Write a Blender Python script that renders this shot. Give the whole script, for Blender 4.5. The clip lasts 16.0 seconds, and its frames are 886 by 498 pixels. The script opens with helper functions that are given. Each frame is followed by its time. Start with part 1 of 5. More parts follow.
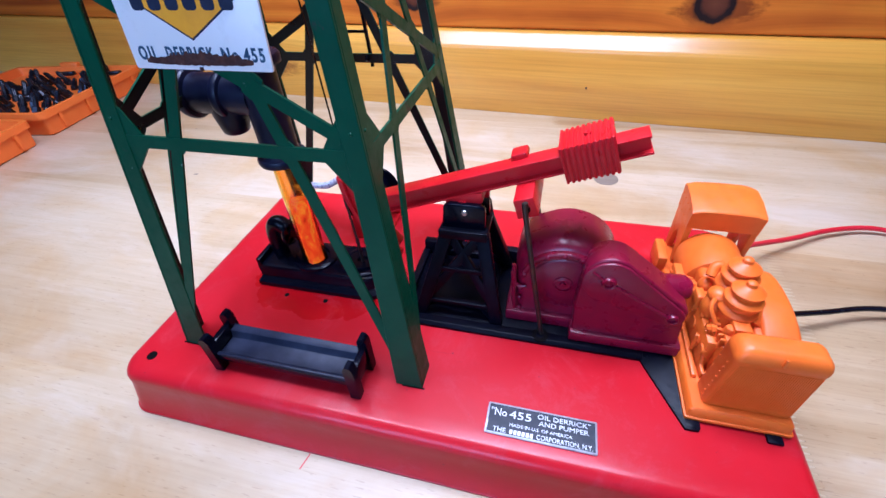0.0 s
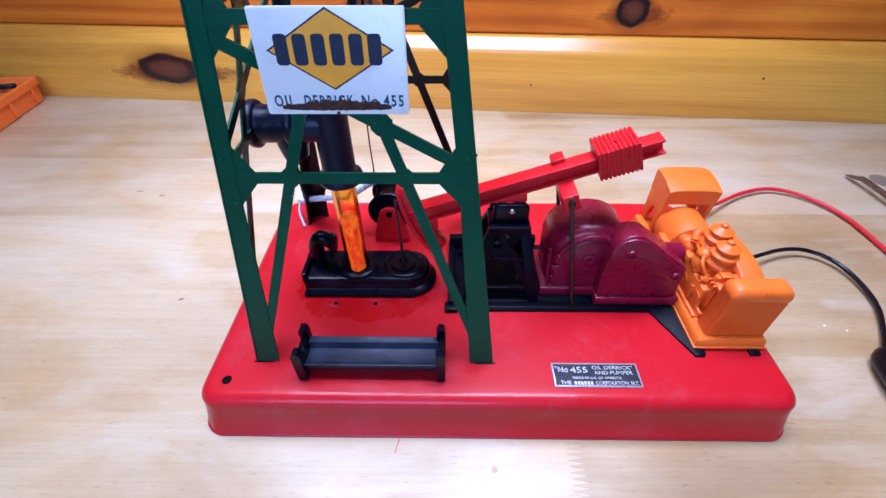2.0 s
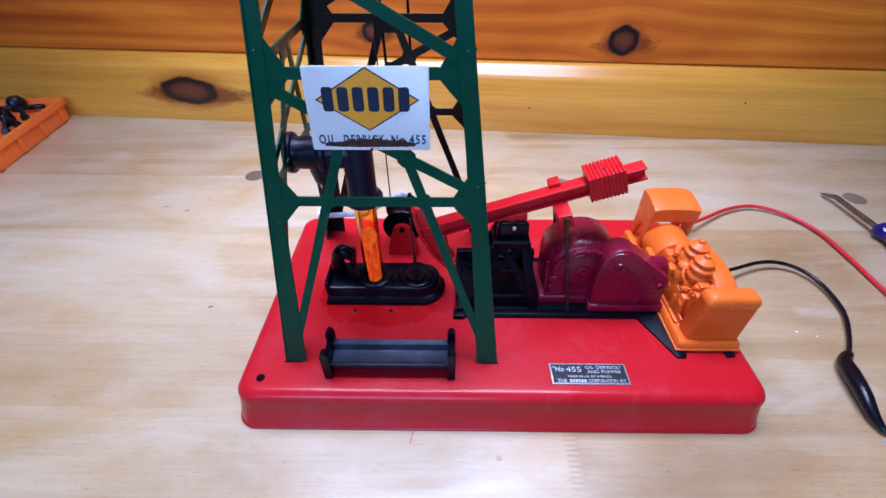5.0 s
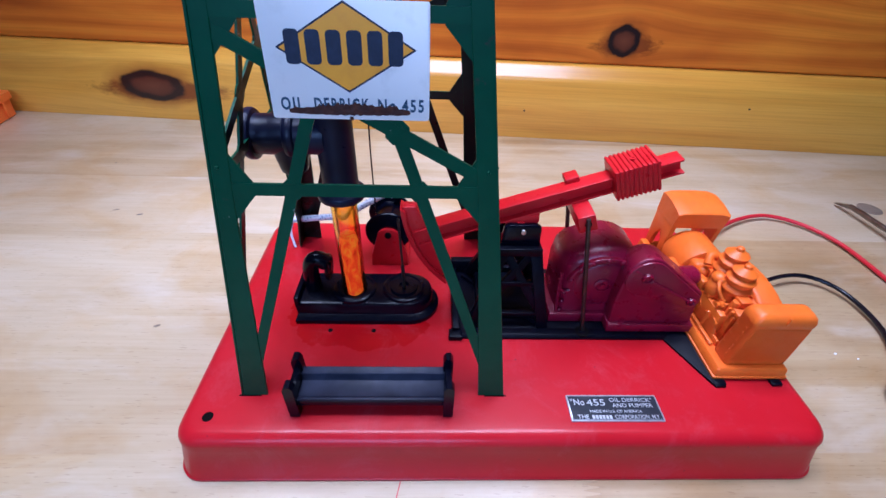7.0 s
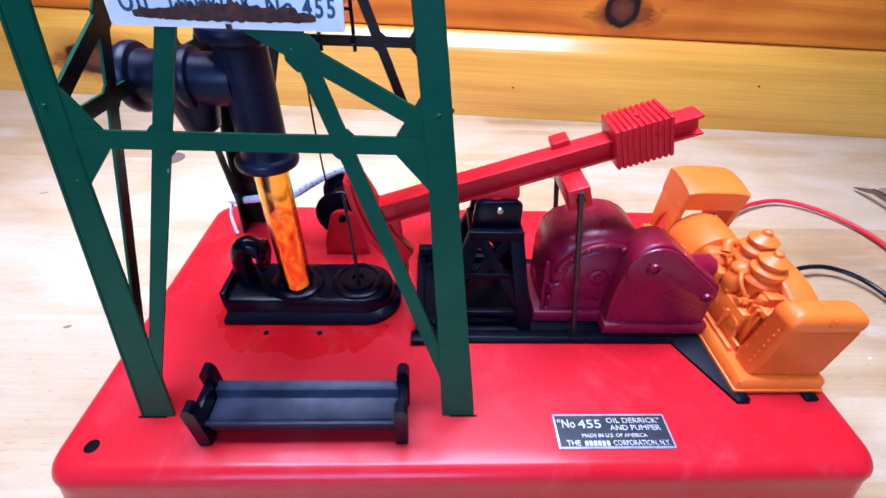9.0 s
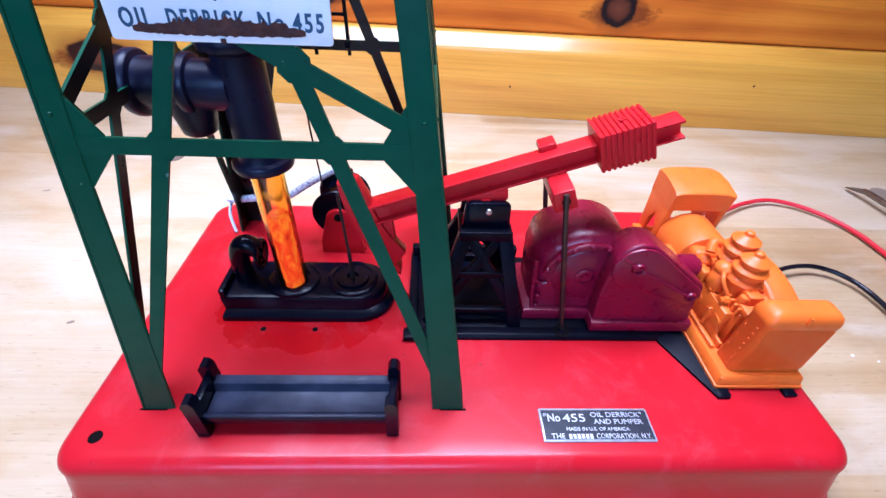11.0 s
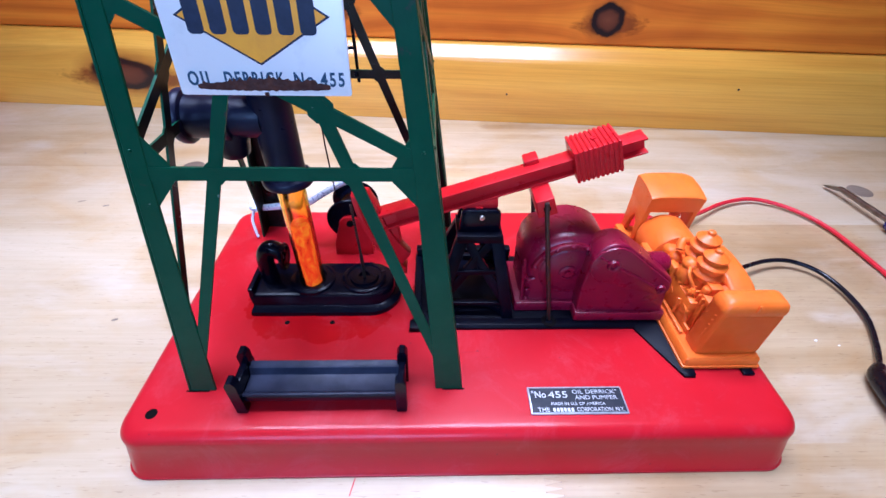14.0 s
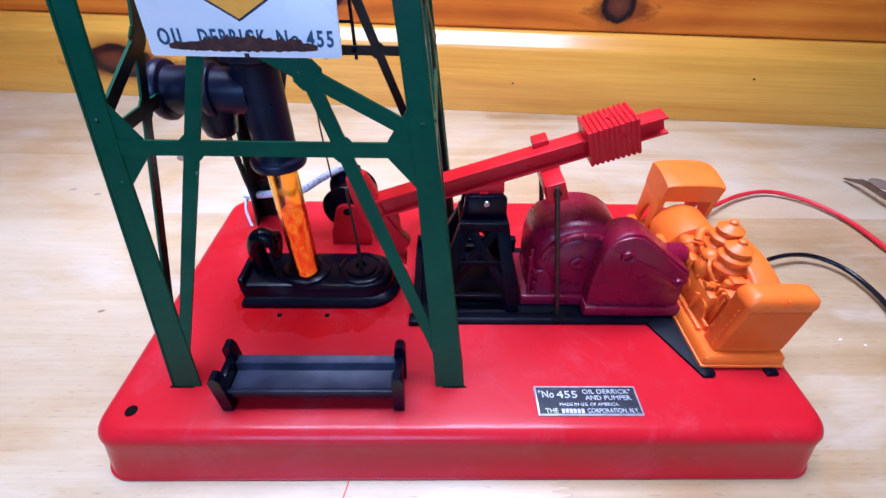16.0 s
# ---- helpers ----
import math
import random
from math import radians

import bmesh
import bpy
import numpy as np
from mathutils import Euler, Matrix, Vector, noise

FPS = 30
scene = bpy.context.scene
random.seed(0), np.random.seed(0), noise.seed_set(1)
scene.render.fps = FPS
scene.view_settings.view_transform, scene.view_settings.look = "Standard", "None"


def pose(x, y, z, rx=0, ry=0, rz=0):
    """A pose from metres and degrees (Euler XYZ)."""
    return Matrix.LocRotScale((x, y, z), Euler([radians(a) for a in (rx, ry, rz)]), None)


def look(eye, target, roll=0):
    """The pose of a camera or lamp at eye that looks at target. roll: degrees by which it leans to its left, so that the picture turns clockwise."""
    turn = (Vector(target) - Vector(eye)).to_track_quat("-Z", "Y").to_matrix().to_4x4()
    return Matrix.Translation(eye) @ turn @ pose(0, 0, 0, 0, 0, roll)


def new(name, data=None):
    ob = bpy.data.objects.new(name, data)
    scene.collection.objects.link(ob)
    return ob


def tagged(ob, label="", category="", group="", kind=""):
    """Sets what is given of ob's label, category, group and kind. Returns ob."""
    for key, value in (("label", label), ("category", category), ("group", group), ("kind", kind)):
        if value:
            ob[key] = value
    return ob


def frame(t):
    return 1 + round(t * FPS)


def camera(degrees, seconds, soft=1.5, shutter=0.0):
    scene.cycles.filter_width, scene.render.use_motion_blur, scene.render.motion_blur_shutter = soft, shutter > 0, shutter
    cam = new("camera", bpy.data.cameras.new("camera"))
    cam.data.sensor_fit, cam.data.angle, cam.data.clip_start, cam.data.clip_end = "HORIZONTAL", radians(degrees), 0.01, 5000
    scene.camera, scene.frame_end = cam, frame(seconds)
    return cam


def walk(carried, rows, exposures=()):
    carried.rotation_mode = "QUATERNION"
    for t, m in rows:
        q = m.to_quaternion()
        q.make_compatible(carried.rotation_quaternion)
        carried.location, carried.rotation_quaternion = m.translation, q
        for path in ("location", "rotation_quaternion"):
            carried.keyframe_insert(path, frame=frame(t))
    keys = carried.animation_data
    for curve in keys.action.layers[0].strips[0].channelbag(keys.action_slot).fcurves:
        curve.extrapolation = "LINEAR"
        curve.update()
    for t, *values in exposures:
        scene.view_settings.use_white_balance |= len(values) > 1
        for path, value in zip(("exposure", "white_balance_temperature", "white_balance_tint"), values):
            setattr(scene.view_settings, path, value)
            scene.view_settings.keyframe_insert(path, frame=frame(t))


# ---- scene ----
cam = camera(92.2, 16.0)
PATH = [
    (0, (0.151, -0.055, 0.152), (-0.285, 1.405, -1.144), -3.9),
    (0.5, (0.135, -0.055, 0.155), (-0.157, 1.387, -1.2), -3.8),
    (1, (0.108, -0.066, 0.166), (0.006, 1.406, -1.185), -1.3),
    (1.5, (0.103, -0.075, 0.168), (0.064, 1.413, -1.167), 0.4),
    (2, (0.1, -0.077, 0.172), (0.074, 1.399, -1.178), -0.4),
    (2.5, (0.099, -0.081, 0.176), (0.119, 1.414, -1.151), 0.4),
    (3, (0.099, -0.088, 0.183), (0.11, 1.421, -1.129), -0.3),
    (3.5, (0.095, -0.092, 0.187), (0.104, 1.412, -1.132), 0.1),
    (3.7, (0.095, -0.093, 0.187), (0.07, 1.414, -1.128), -1.0),
    (5.8, (0.095, -0.093, 0.189), (0.126, 1.421, -1.117), 1.9),
    (6, (0.093, -0.094, 0.192), (0.148, 1.437, -1.094), 2.0),
    (6.5, (0.092, -0.086, 0.186), (0.148, 1.457, -1.085), 1.9),
    (7, (0.09, -0.07, 0.163), (0.153, 1.489, -1.089), 2.2),
    (7.5, (0.087, -0.056, 0.145), (0.145, 1.505, -1.105), 3.2),
    (8, (0.094, -0.047, 0.139), (0.171, 1.505, -1.12), 2.9),
    (8.5, (0.096, -0.047, 0.139), (0.175, 1.497, -1.13), 3.4),
    (9, (0.103, -0.047, 0.14), (0.187, 1.497, -1.129), 2.7),
    (11.3, (0.106, -0.051, 0.145), (0.185, 1.48, -1.139), 2.8),
    (11.5, (0.106, -0.052, 0.146), (0.183, 1.49, -1.126), 2.6),
    (12, (0.106, -0.051, 0.148), (0.175, 1.481, -1.136), 1.8),
    (12.5, (0.107, -0.057, 0.154), (0.173, 1.476, -1.128), 1.8),
    (13, (0.106, -0.067, 0.16), (0.16, 1.468, -1.121), 1.5),
    (13.5, (0.106, -0.066, 0.16), (0.159, 1.468, -1.122), 1.2),
    (14, (0.107, -0.065, 0.158), (0.164, 1.463, -1.131), 1.4),
    (14.5, (0.108, -0.064, 0.158), (0.155, 1.462, -1.134), 1.2),
    (15, (0.107, -0.065, 0.157), (0.155, 1.463, -1.133), 1.4),
    (15.5, (0.107, -0.062, 0.153), (0.153, 1.465, -1.138), 1.6),
    (16, (0.108, -0.059, 0.149), (0.148, 1.461, -1.15), 1.4),
]
EXPOSURES = [(0.0, -0.05, 4725, 21), (2.0, -0.08, 4725, 21), (3.5, -0.27, 4725, 21), (6.5, -0.33, 4725, 21), (7.5, -0.35, 4725, 21), (8.2, 0.03, 4725, 21), (8.6, 0.24, 4725, 21), (9.0, 0.30, 4725, 21), (11.5, 0.22, 4725, 21), (12.5, 0.15, 4725, 21), (16.0, 0.02, 4725, 21)]
walk(cam, [(t, look(eye, target, roll)) for t, eye, target, roll in PATH], EXPOSURES)

# ---- light ----
world = bpy.data.worlds.new("world")
world.use_nodes = True
scene.world = world
world.node_tree.nodes["Background"].inputs[0].default_value = (0.60, 0.72, 1.0, 1)
world.node_tree.nodes["Background"].inputs[1].default_value = 0.08


def area_lamp(name, place, target, sx, sy, watts, colour, spread=180):
    d = bpy.data.lights.new(name, "AREA")
    d.shape, d.size, d.size_y, d.energy, d.color = "RECTANGLE", sx, sy, watts, colour
    d.spread = radians(spread)
    ob = new(name, d)
    ob.matrix_world = look(place, target)
    return ob


area_lamp("ceiling_lamp_light", (0.08, 0.105, 0.500), (0.08, 0.105, 0), 0.42, 0.17, 2.50, (1.0, 0.97, 0.96), 110)
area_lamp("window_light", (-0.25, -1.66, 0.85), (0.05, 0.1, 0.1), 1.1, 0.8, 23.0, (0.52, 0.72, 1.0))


# ---- materials ----
def mat_new(name):
    m = bpy.data.materials.new(name)
    m.use_nodes = True
    return m, m.node_tree.nodes, m.node_tree.links, m.node_tree.nodes["Principled BSDF"]


def ramp(nodes, stops):
    r = nodes.new("ShaderNodeValToRGB")
    while len(r.color_ramp.elements) < len(stops):
        r.color_ramp.elements.new(0.5)
    for e, (p, c) in zip(r.color_ramp.elements, stops):
        e.position, e.color = p, (*c, 1)
    return r


def coords(nodes, links, scale, offset_random=False, base=None):
    if base is None:
        base = nodes.new("ShaderNodeTexCoord").outputs["Object"]
    mp = nodes.new("ShaderNodeMapping")
    mp.inputs["Scale"].default_value = scale
    links.new(base, mp.inputs["Vector"])
    if offset_random:
        oi = nodes.new("ShaderNodeObjectInfo")
        mu = nodes.new("ShaderNodeVectorMath")
        mu.operation = "SCALE"
        mu.inputs[0].default_value = (37.0, 11.0, 23.0)
        links.new(oi.outputs["Random"], mu.inputs["Scale"])
        links.new(mu.outputs[0], mp.inputs["Location"])
    return mp.outputs[0]


def noise_tex(nodes, links, vec, scale, detail=4, rough=0.55, distortion=0.0):
    n = nodes.new("ShaderNodeTexNoise")
    n.inputs["Scale"].default_value, n.inputs["Detail"].default_value = scale, detail
    n.inputs["Roughness"].default_value, n.inputs["Distortion"].default_value = rough, distortion
    links.new(vec, n.inputs["Vector"])
    return n.outputs["Fac"]


def mix(nodes, links, fac, a, b, mode="MIX"):
    m = nodes.new("ShaderNodeMix")
    m.data_type, m.blend_type = "RGBA", mode
    for sock, v in ((m.inputs[0], fac), (m.inputs[6], a), (m.inputs[7], b)):
        if isinstance(v, (int, float)):
            sock.default_value = v
        elif isinstance(v, tuple):
            sock.default_value = (*v, 1)
        else:
            links.new(v, sock)
    return m.outputs[2]


def bump(nodes, links, height, bsdf, strength, dist=0.0004):
    b = nodes.new("ShaderNodeBump")
    b.inputs["Strength"].default_value, b.inputs["Distance"].default_value = strength, dist
    links.new(height, b.inputs["Height"])
    links.new(b.outputs[0], bsdf.inputs["Normal"])


def coat(name, base, worn, rough=0.35, metal=0.0, scale=60.0, low=0.45, high=0.75, grain=0.12, coat_w=0.0, worn2=None, spec=0.4, chips=None):
    """A painted or moulded surface: base colour, a worn tone in patches, fine grain relief."""
    m, n, l, b = mat_new(name)
    v = coords(n, l, (1, 1, 1))
    patch = ramp(n, [(low, (0, 0, 0)), (high, (1, 1, 1))])
    l.new(noise_tex(n, l, v, scale, 5, 0.6), patch.inputs[0])
    col = mix(n, l, patch.outputs[0], base, worn)
    if worn2:
        p2 = ramp(n, [(0.64, (0, 0, 0)), (0.69, (1, 1, 1))])
        l.new(noise_tex(n, l, v, scale * 0.7, 6, 0.7), p2.inputs[0])
        col = mix(n, l, p2.outputs[0], col, worn2)
    if chips:
        p3 = ramp(n, [(0.70, (0, 0, 0)), (0.73, (1, 1, 1))])
        l.new(noise_tex(n, l, v, 230, 6, 0.7), p3.inputs[0])
        col = mix(n, l, p3.outputs[0], col, chips)
    l.new(col, b.inputs["Base Color"])
    r = ramp(n, [(0.3, (rough * 0.75,) * 3), (0.7, (min(1, rough * 1.3),) * 3)])
    l.new(noise_tex(n, l, v, scale * 3, 4), r.inputs[0])
    l.new(r.outputs[0], b.inputs["Roughness"])
    b.inputs["Metallic"].default_value = metal
    b.inputs["Specular IOR Level"].default_value = spec
    b.inputs["Coat Weight"].default_value = coat_w
    b.inputs["Coat Roughness"].default_value = 0.12
    bump(n, l, noise_tex(n, l, v, 1500, 3), b, grain, 0.0002)
    return m




def dusty_enamel():
    """Red enamel under a film of pale dust, wiped off in a patch by the wellhead and thinner here and there."""
    m, n, l, b = mat_new("red_enamel")
    v = coords(n, l, (1, 1, 1))
    tc = n.new("ShaderNodeTexCoord")
    mp = n.new("ShaderNodeMapping")
    mp.vector_type = "TEXTURE"
    mp.inputs["Location"].default_value = (0.060, 0.058, 0)
    mp.inputs["Scale"].default_value = (0.030, 0.019, 10)
    l.new(tc.outputs["Object"], mp.inputs["Vector"])
    ln = n.new("ShaderNodeVectorMath")
    ln.operation = "LENGTH"
    l.new(mp.outputs[0], ln.inputs[0])
    ad = n.new("ShaderNodeMath")
    ad.operation = "MULTIPLY_ADD"
    l.new(noise_tex(n, l, v, 70, 4), ad.inputs[0])
    ad.inputs[1].default_value = 0.9
    l.new(ln.outputs["Value"], ad.inputs[2])
    mask = ramp(n, [(0.0, (0.05, 0.05, 0.05)), (0.695, (0.05, 0.05, 0.05)), (0.72, (0.55, 0.55, 0.55)), (1.0, (0.8, 0.8, 0.8))])
    sc = n.new("ShaderNodeMath")
    sc.operation = "MULTIPLY"
    sc.inputs[1].default_value = 0.5
    l.new(ad.outputs[0], sc.inputs[0])
    l.new(sc.outputs[0], mask.inputs[0])
    film = ramp(n, [(0.25, (0.35, 0.35, 0.35)), (0.75, (1, 1, 1))])
    l.new(noise_tex(n, l, v, 26, 6, 0.65), film.inputs[0])
    fac = mix(n, l, 1.0, mask.outputs[0], film.outputs[0], "MULTIPLY")
    col = mix(n, l, fac, (0.42, 0.002, 0.004), (0.50, 0.012, 0.023))
    scuff = ramp(n, [(0.52, (0, 0, 0)), (0.70, (0.36, 0.36, 0.36))])
    l.new(noise_tex(n, l, v, 48, 9, 0.78, 0.6), scuff.inputs[0])
    col = mix(n, l, scuff.outputs[0], col, (0.53, 0.070, 0.090))
    sv = coords(n, l, (1.0, 9.0, 1.0))
    line = ramp(n, [(0.66, (0, 0, 0)), (0.72, (0.35, 0.35, 0.35))])
    l.new(noise_tex(n, l, sv, 130, 4, 0.6, 0.5), line.inputs[0])
    col = mix(n, l, line.outputs[0], col, (0.34, 0.010, 0.020))
    speck = ramp(n, [(0.735, (0, 0, 0)), (0.76, (1, 1, 1))])
    l.new(noise_tex(n, l, v, 420, 3), speck.inputs[0])
    col = mix(n, l, speck.outputs[0], col, (0.16, 0.02, 0.03))
    l.new(col, b.inputs["Base Color"])
    rr = ramp(n, [(0.0, (0.20, 0.20, 0.20)), (1.0, (0.44, 0.44, 0.44))])
    l.new(fac, rr.inputs[0])
    l.new(rr.outputs[0], b.inputs["Roughness"])
    b.inputs["Specular IOR Level"].default_value = 0.18
    b.inputs["Coat Weight"].default_value = 0.22
    b.inputs["Coat Roughness"].default_value = 0.14
    bump(n, l, noise_tex(n, l, v, 150, 4), b, 0.10, 0.0005)
    return m


RED_ENAMEL = dusty_enamel()
RED_PLASTIC = coat("red_plastic", (0.52, 0.006, 0.010), (0.56, 0.010, 0.016), 0.34, 0, 80, spec=0.3)
GREEN_PAINT = coat("green_paint", (0.0045, 0.057, 0.025), (0.007, 0.070, 0.032), 0.42, 0, 90, 0.4, 0.7, 0.15, 0.0, (0.034, 0.036, 0.030), 0.16, (0.16, 0.24, 0.20))
# near-black with brown patches, for the tower's inward faces
DARK_INSIDE = coat("dark_inside", (0.0045, 0.0060, 0.0050), (0.014, 0.008, 0.005), 0.34, 0, 70, 0.5, 0.75, 0.10, 0.0, None, 0.30)
BLACK_PLASTIC = coat("black_plastic", (0.0016, 0.0019, 0.0064), (0.0028, 0.0034, 0.011), 0.22, 0, 25, grain=0.03, spec=0.18)
# black plastic of the pipes, with the window's blue light in its colour
LIT_BLACK = coat("lit_black_plastic", (0.0050, 0.0062, 0.020), (0.009, 0.011, 0.032), 0.36, 0, 120, grain=0.06, spec=0.25)
BLACK_DULL = coat("black_dull", (0.0014, 0.0017, 0.0050), (0.0030, 0.0036, 0.0105), 0.38, 0, 160, spec=0.10)
MAROON = coat("maroon_plastic", (0.180, 0.002, 0.020), (0.215, 0.005, 0.030), 0.31, 0, 70, 0.4, 0.8, 0.10, 0.0, None, 0.45)
ORANGE = coat("orange_plastic", (0.74, 0.130, 0.005), (0.80, 0.165, 0.010), 0.42, 0, 90, 0.4, 0.8, 0.15)
ORANGE_CASE = coat("orange_case", (0.90, 0.190, 0.018), (0.92, 0.225, 0.026), 0.45, 0, 30)
STEEL = coat("steel", (0.22, 0.20, 0.18), (0.13, 0.105, 0.085), 0.34, 1.0, 200)
DARK_STEEL = coat("dark_steel", (0.05, 0.042, 0.038), (0.11, 0.06, 0.035), 0.4, 0.7, 300)
BRIGHT_STEEL = coat("bright_steel", (0.45, 0.45, 0.45), (0.32, 0.30, 0.28), 0.3, 1.0, 200)
SILVER = coat("silver_print", (0.55, 0.56, 0.58), (0.35, 0.35, 0.37), 0.4, 0.6, 400)
PLATE_BLACK = coat("plate_black", (0.012, 0.014, 0.022), (0.03, 0.03, 0.04), 0.4, 0.2, 300)
# dusty black of the trough; its bluish sheen is put into the colour
DUSTY_SHEEN_BLACK = coat("dusty_sheen_black", (0.009, 0.011, 0.024), (0.029, 0.033, 0.058), 0.45, 0, 110, 0.4, 0.7, spec=0.25)
INK = coat("grey_ink", (0.25, 0.24, 0.26), (0.55, 0.50, 0.46), 0.6, 0, 1400, 0.45, 0.55)
WHITE_ENAMEL = coat("white_enamel", (0.86, 0.86, 0.84), (0.76, 0.76, 0.74), 0.35, 0, 160, 0.55, 0.8)
YELLOW = coat("yellow_paint", (0.90, 0.40, 0.008), (0.82, 0.34, 0.010), 0.4, 0, 200)
NAVY = coat("navy_print", (0.006, 0.010, 0.034), (0.012, 0.020, 0.055), 0.45, 0, 300)
TEAL_PRINT = coat("teal_print", (0.022, 0.060, 0.11), (0.04, 0.09, 0.15), 0.5, 0, 300)
RUST = coat("rust", (0.045, 0.014, 0.010), (0.10, 0.032, 0.016), 0.8, 0, 400)
# near-black that paints the shade inside holes, slots and eyes
HOLE_SHADE = coat("hole_shade", (0.004, 0.003, 0.003), (0.008, 0.005, 0.005), 0.9, spec=0.05)
RED_WIRE = coat("red_wire", (0.55, 0.010, 0.020), (0.60, 0.02, 0.03), 0.4)
BLACK_WIRE = coat("black_wire", (0.003, 0.003, 0.006), (0.008, 0.008, 0.014), 0.24, spec=0.3)
PLASTER = coat("plaster", (0.55, 0.50, 0.44), (0.48, 0.43, 0.37), 0.9, 0, 6)
BIT_BLACK = coat("bit_black", (0.012, 0.013, 0.02), (0.03, 0.03, 0.04), 0.3, 0.5, 200)


def amber_material():
    m, n, l, b = mat_new("amber_acrylic")
    b.inputs["Base Color"].default_value = (1.0, 0.58, 0.012, 1)
    b.inputs["Transmission Weight"].default_value = 1.0
    b.inputs["Roughness"].default_value = 0.08
    b.inputs["IOR"].default_value = 1.45
    return m


def glow_core_material():
    m, n, l, b = mat_new("amber_core")
    v = coords(n, l, (1, 1, 0.45))
    r = ramp(n, [(0.34, (0.50, 0.03, 0.0)), (0.48, (0.95, 0.13, 0.003)), (0.64, (1.0, 0.42, 0.02))])
    l.new(noise_tex(n, l, v, 260, 5, 0.6, 1.5), r.inputs[0])
    l.new(r.outputs[0], b.inputs["Base Color"])
    b.inputs["Roughness"].default_value = 0.3
    l.new(r.outputs[0], b.inputs["Emission Color"])
    b.inputs["Emission Strength"].default_value = 0.7  # glow of the bulb under the tube, put into this core
    bump(n, l, noise_tex(n, l, v, 300, 4), b, 0.9, 0.002)
    return m


def string_material():
    m, n, l, b = mat_new("white_string")
    v = coords(n, l, (1, 1, 1))
    r = ramp(n, [(0.40, (0.75, 0.75, 0.80)), (0.58, (0.70, 0.70, 0.78)), (0.64, (0.16, 0.17, 0.32))])
    l.new(noise_tex(n, l, v, 900, 2), r.inputs[0])
    l.new(r.outputs[0], b.inputs["Base Color"])
    b.inputs["Roughness"].default_value = 0.9
    bump(n, l, noise_tex(n, l, v, 2500, 2), b, 0.6, 0.0004)
    return m


def handle_material():
    m, n, l, b = mat_new("blue_acrylic")
    b.inputs["Base Color"].default_value = (0.02, 0.016, 0.20, 1)
    b.inputs["Transmission Weight"].default_value = 0.4
    b.inputs["Roughness"].default_value = 0.12
    return m


AMBER, GLOW_CORE, STRING, BLUE = amber_material(), glow_core_material(), string_material(), handle_material()


def round_knots(nodes, links, knots):
    """Object coordinates in which the grain parts above and below each knot and closes again beside it."""
    sock = nodes.new("ShaderNodeTexCoord").outputs["Object"]
    for kx, kz, ka, kb in knots:
        off = nodes.new("ShaderNodeVectorMath")
        off.operation = "SUBTRACT"
        links.new(sock, off.inputs[0])
        off.inputs[1].default_value = (kx, 0, kz)
        sc = nodes.new("ShaderNodeVectorMath")
        sc.operation = "MULTIPLY"
        links.new(off.outputs[0], sc.inputs[0])
        sc.inputs[1].default_value = (0.42 / ka, 0, 0.55 / kb)
        dot = nodes.new("ShaderNodeVectorMath")
        dot.operation = "DOT_PRODUCT"
        links.new(sc.outputs[0], dot.inputs[0])
        links.new(sc.outputs[0], dot.inputs[1])
        inv = nodes.new("ShaderNodeMath")
        inv.operation = "ADD"
        links.new(dot.outputs["Value"], inv.inputs[0])
        inv.inputs[1].default_value = 1.0
        g = nodes.new("ShaderNodeMath")
        g.operation = "DIVIDE"
        g.inputs[0].default_value = 0.85
        links.new(inv.outputs[0], g.inputs[1])
        pull = nodes.new("ShaderNodeVectorMath")
        pull.operation = "MULTIPLY"
        links.new(off.outputs[0], pull.inputs[0])
        pull.inputs[1].default_value = (0, 0, 1)
        amt = nodes.new("ShaderNodeVectorMath")
        amt.operation = "SCALE"
        links.new(pull.outputs[0], amt.inputs[0])
        links.new(g.outputs[0], amt.inputs["Scale"])
        out = nodes.new("ShaderNodeVectorMath")
        out.operation = "SUBTRACT"
        links.new(sock, out.inputs[0])
        links.new(amt.outputs[0], out.inputs[1])
        sock = out.outputs[0]
    return sock


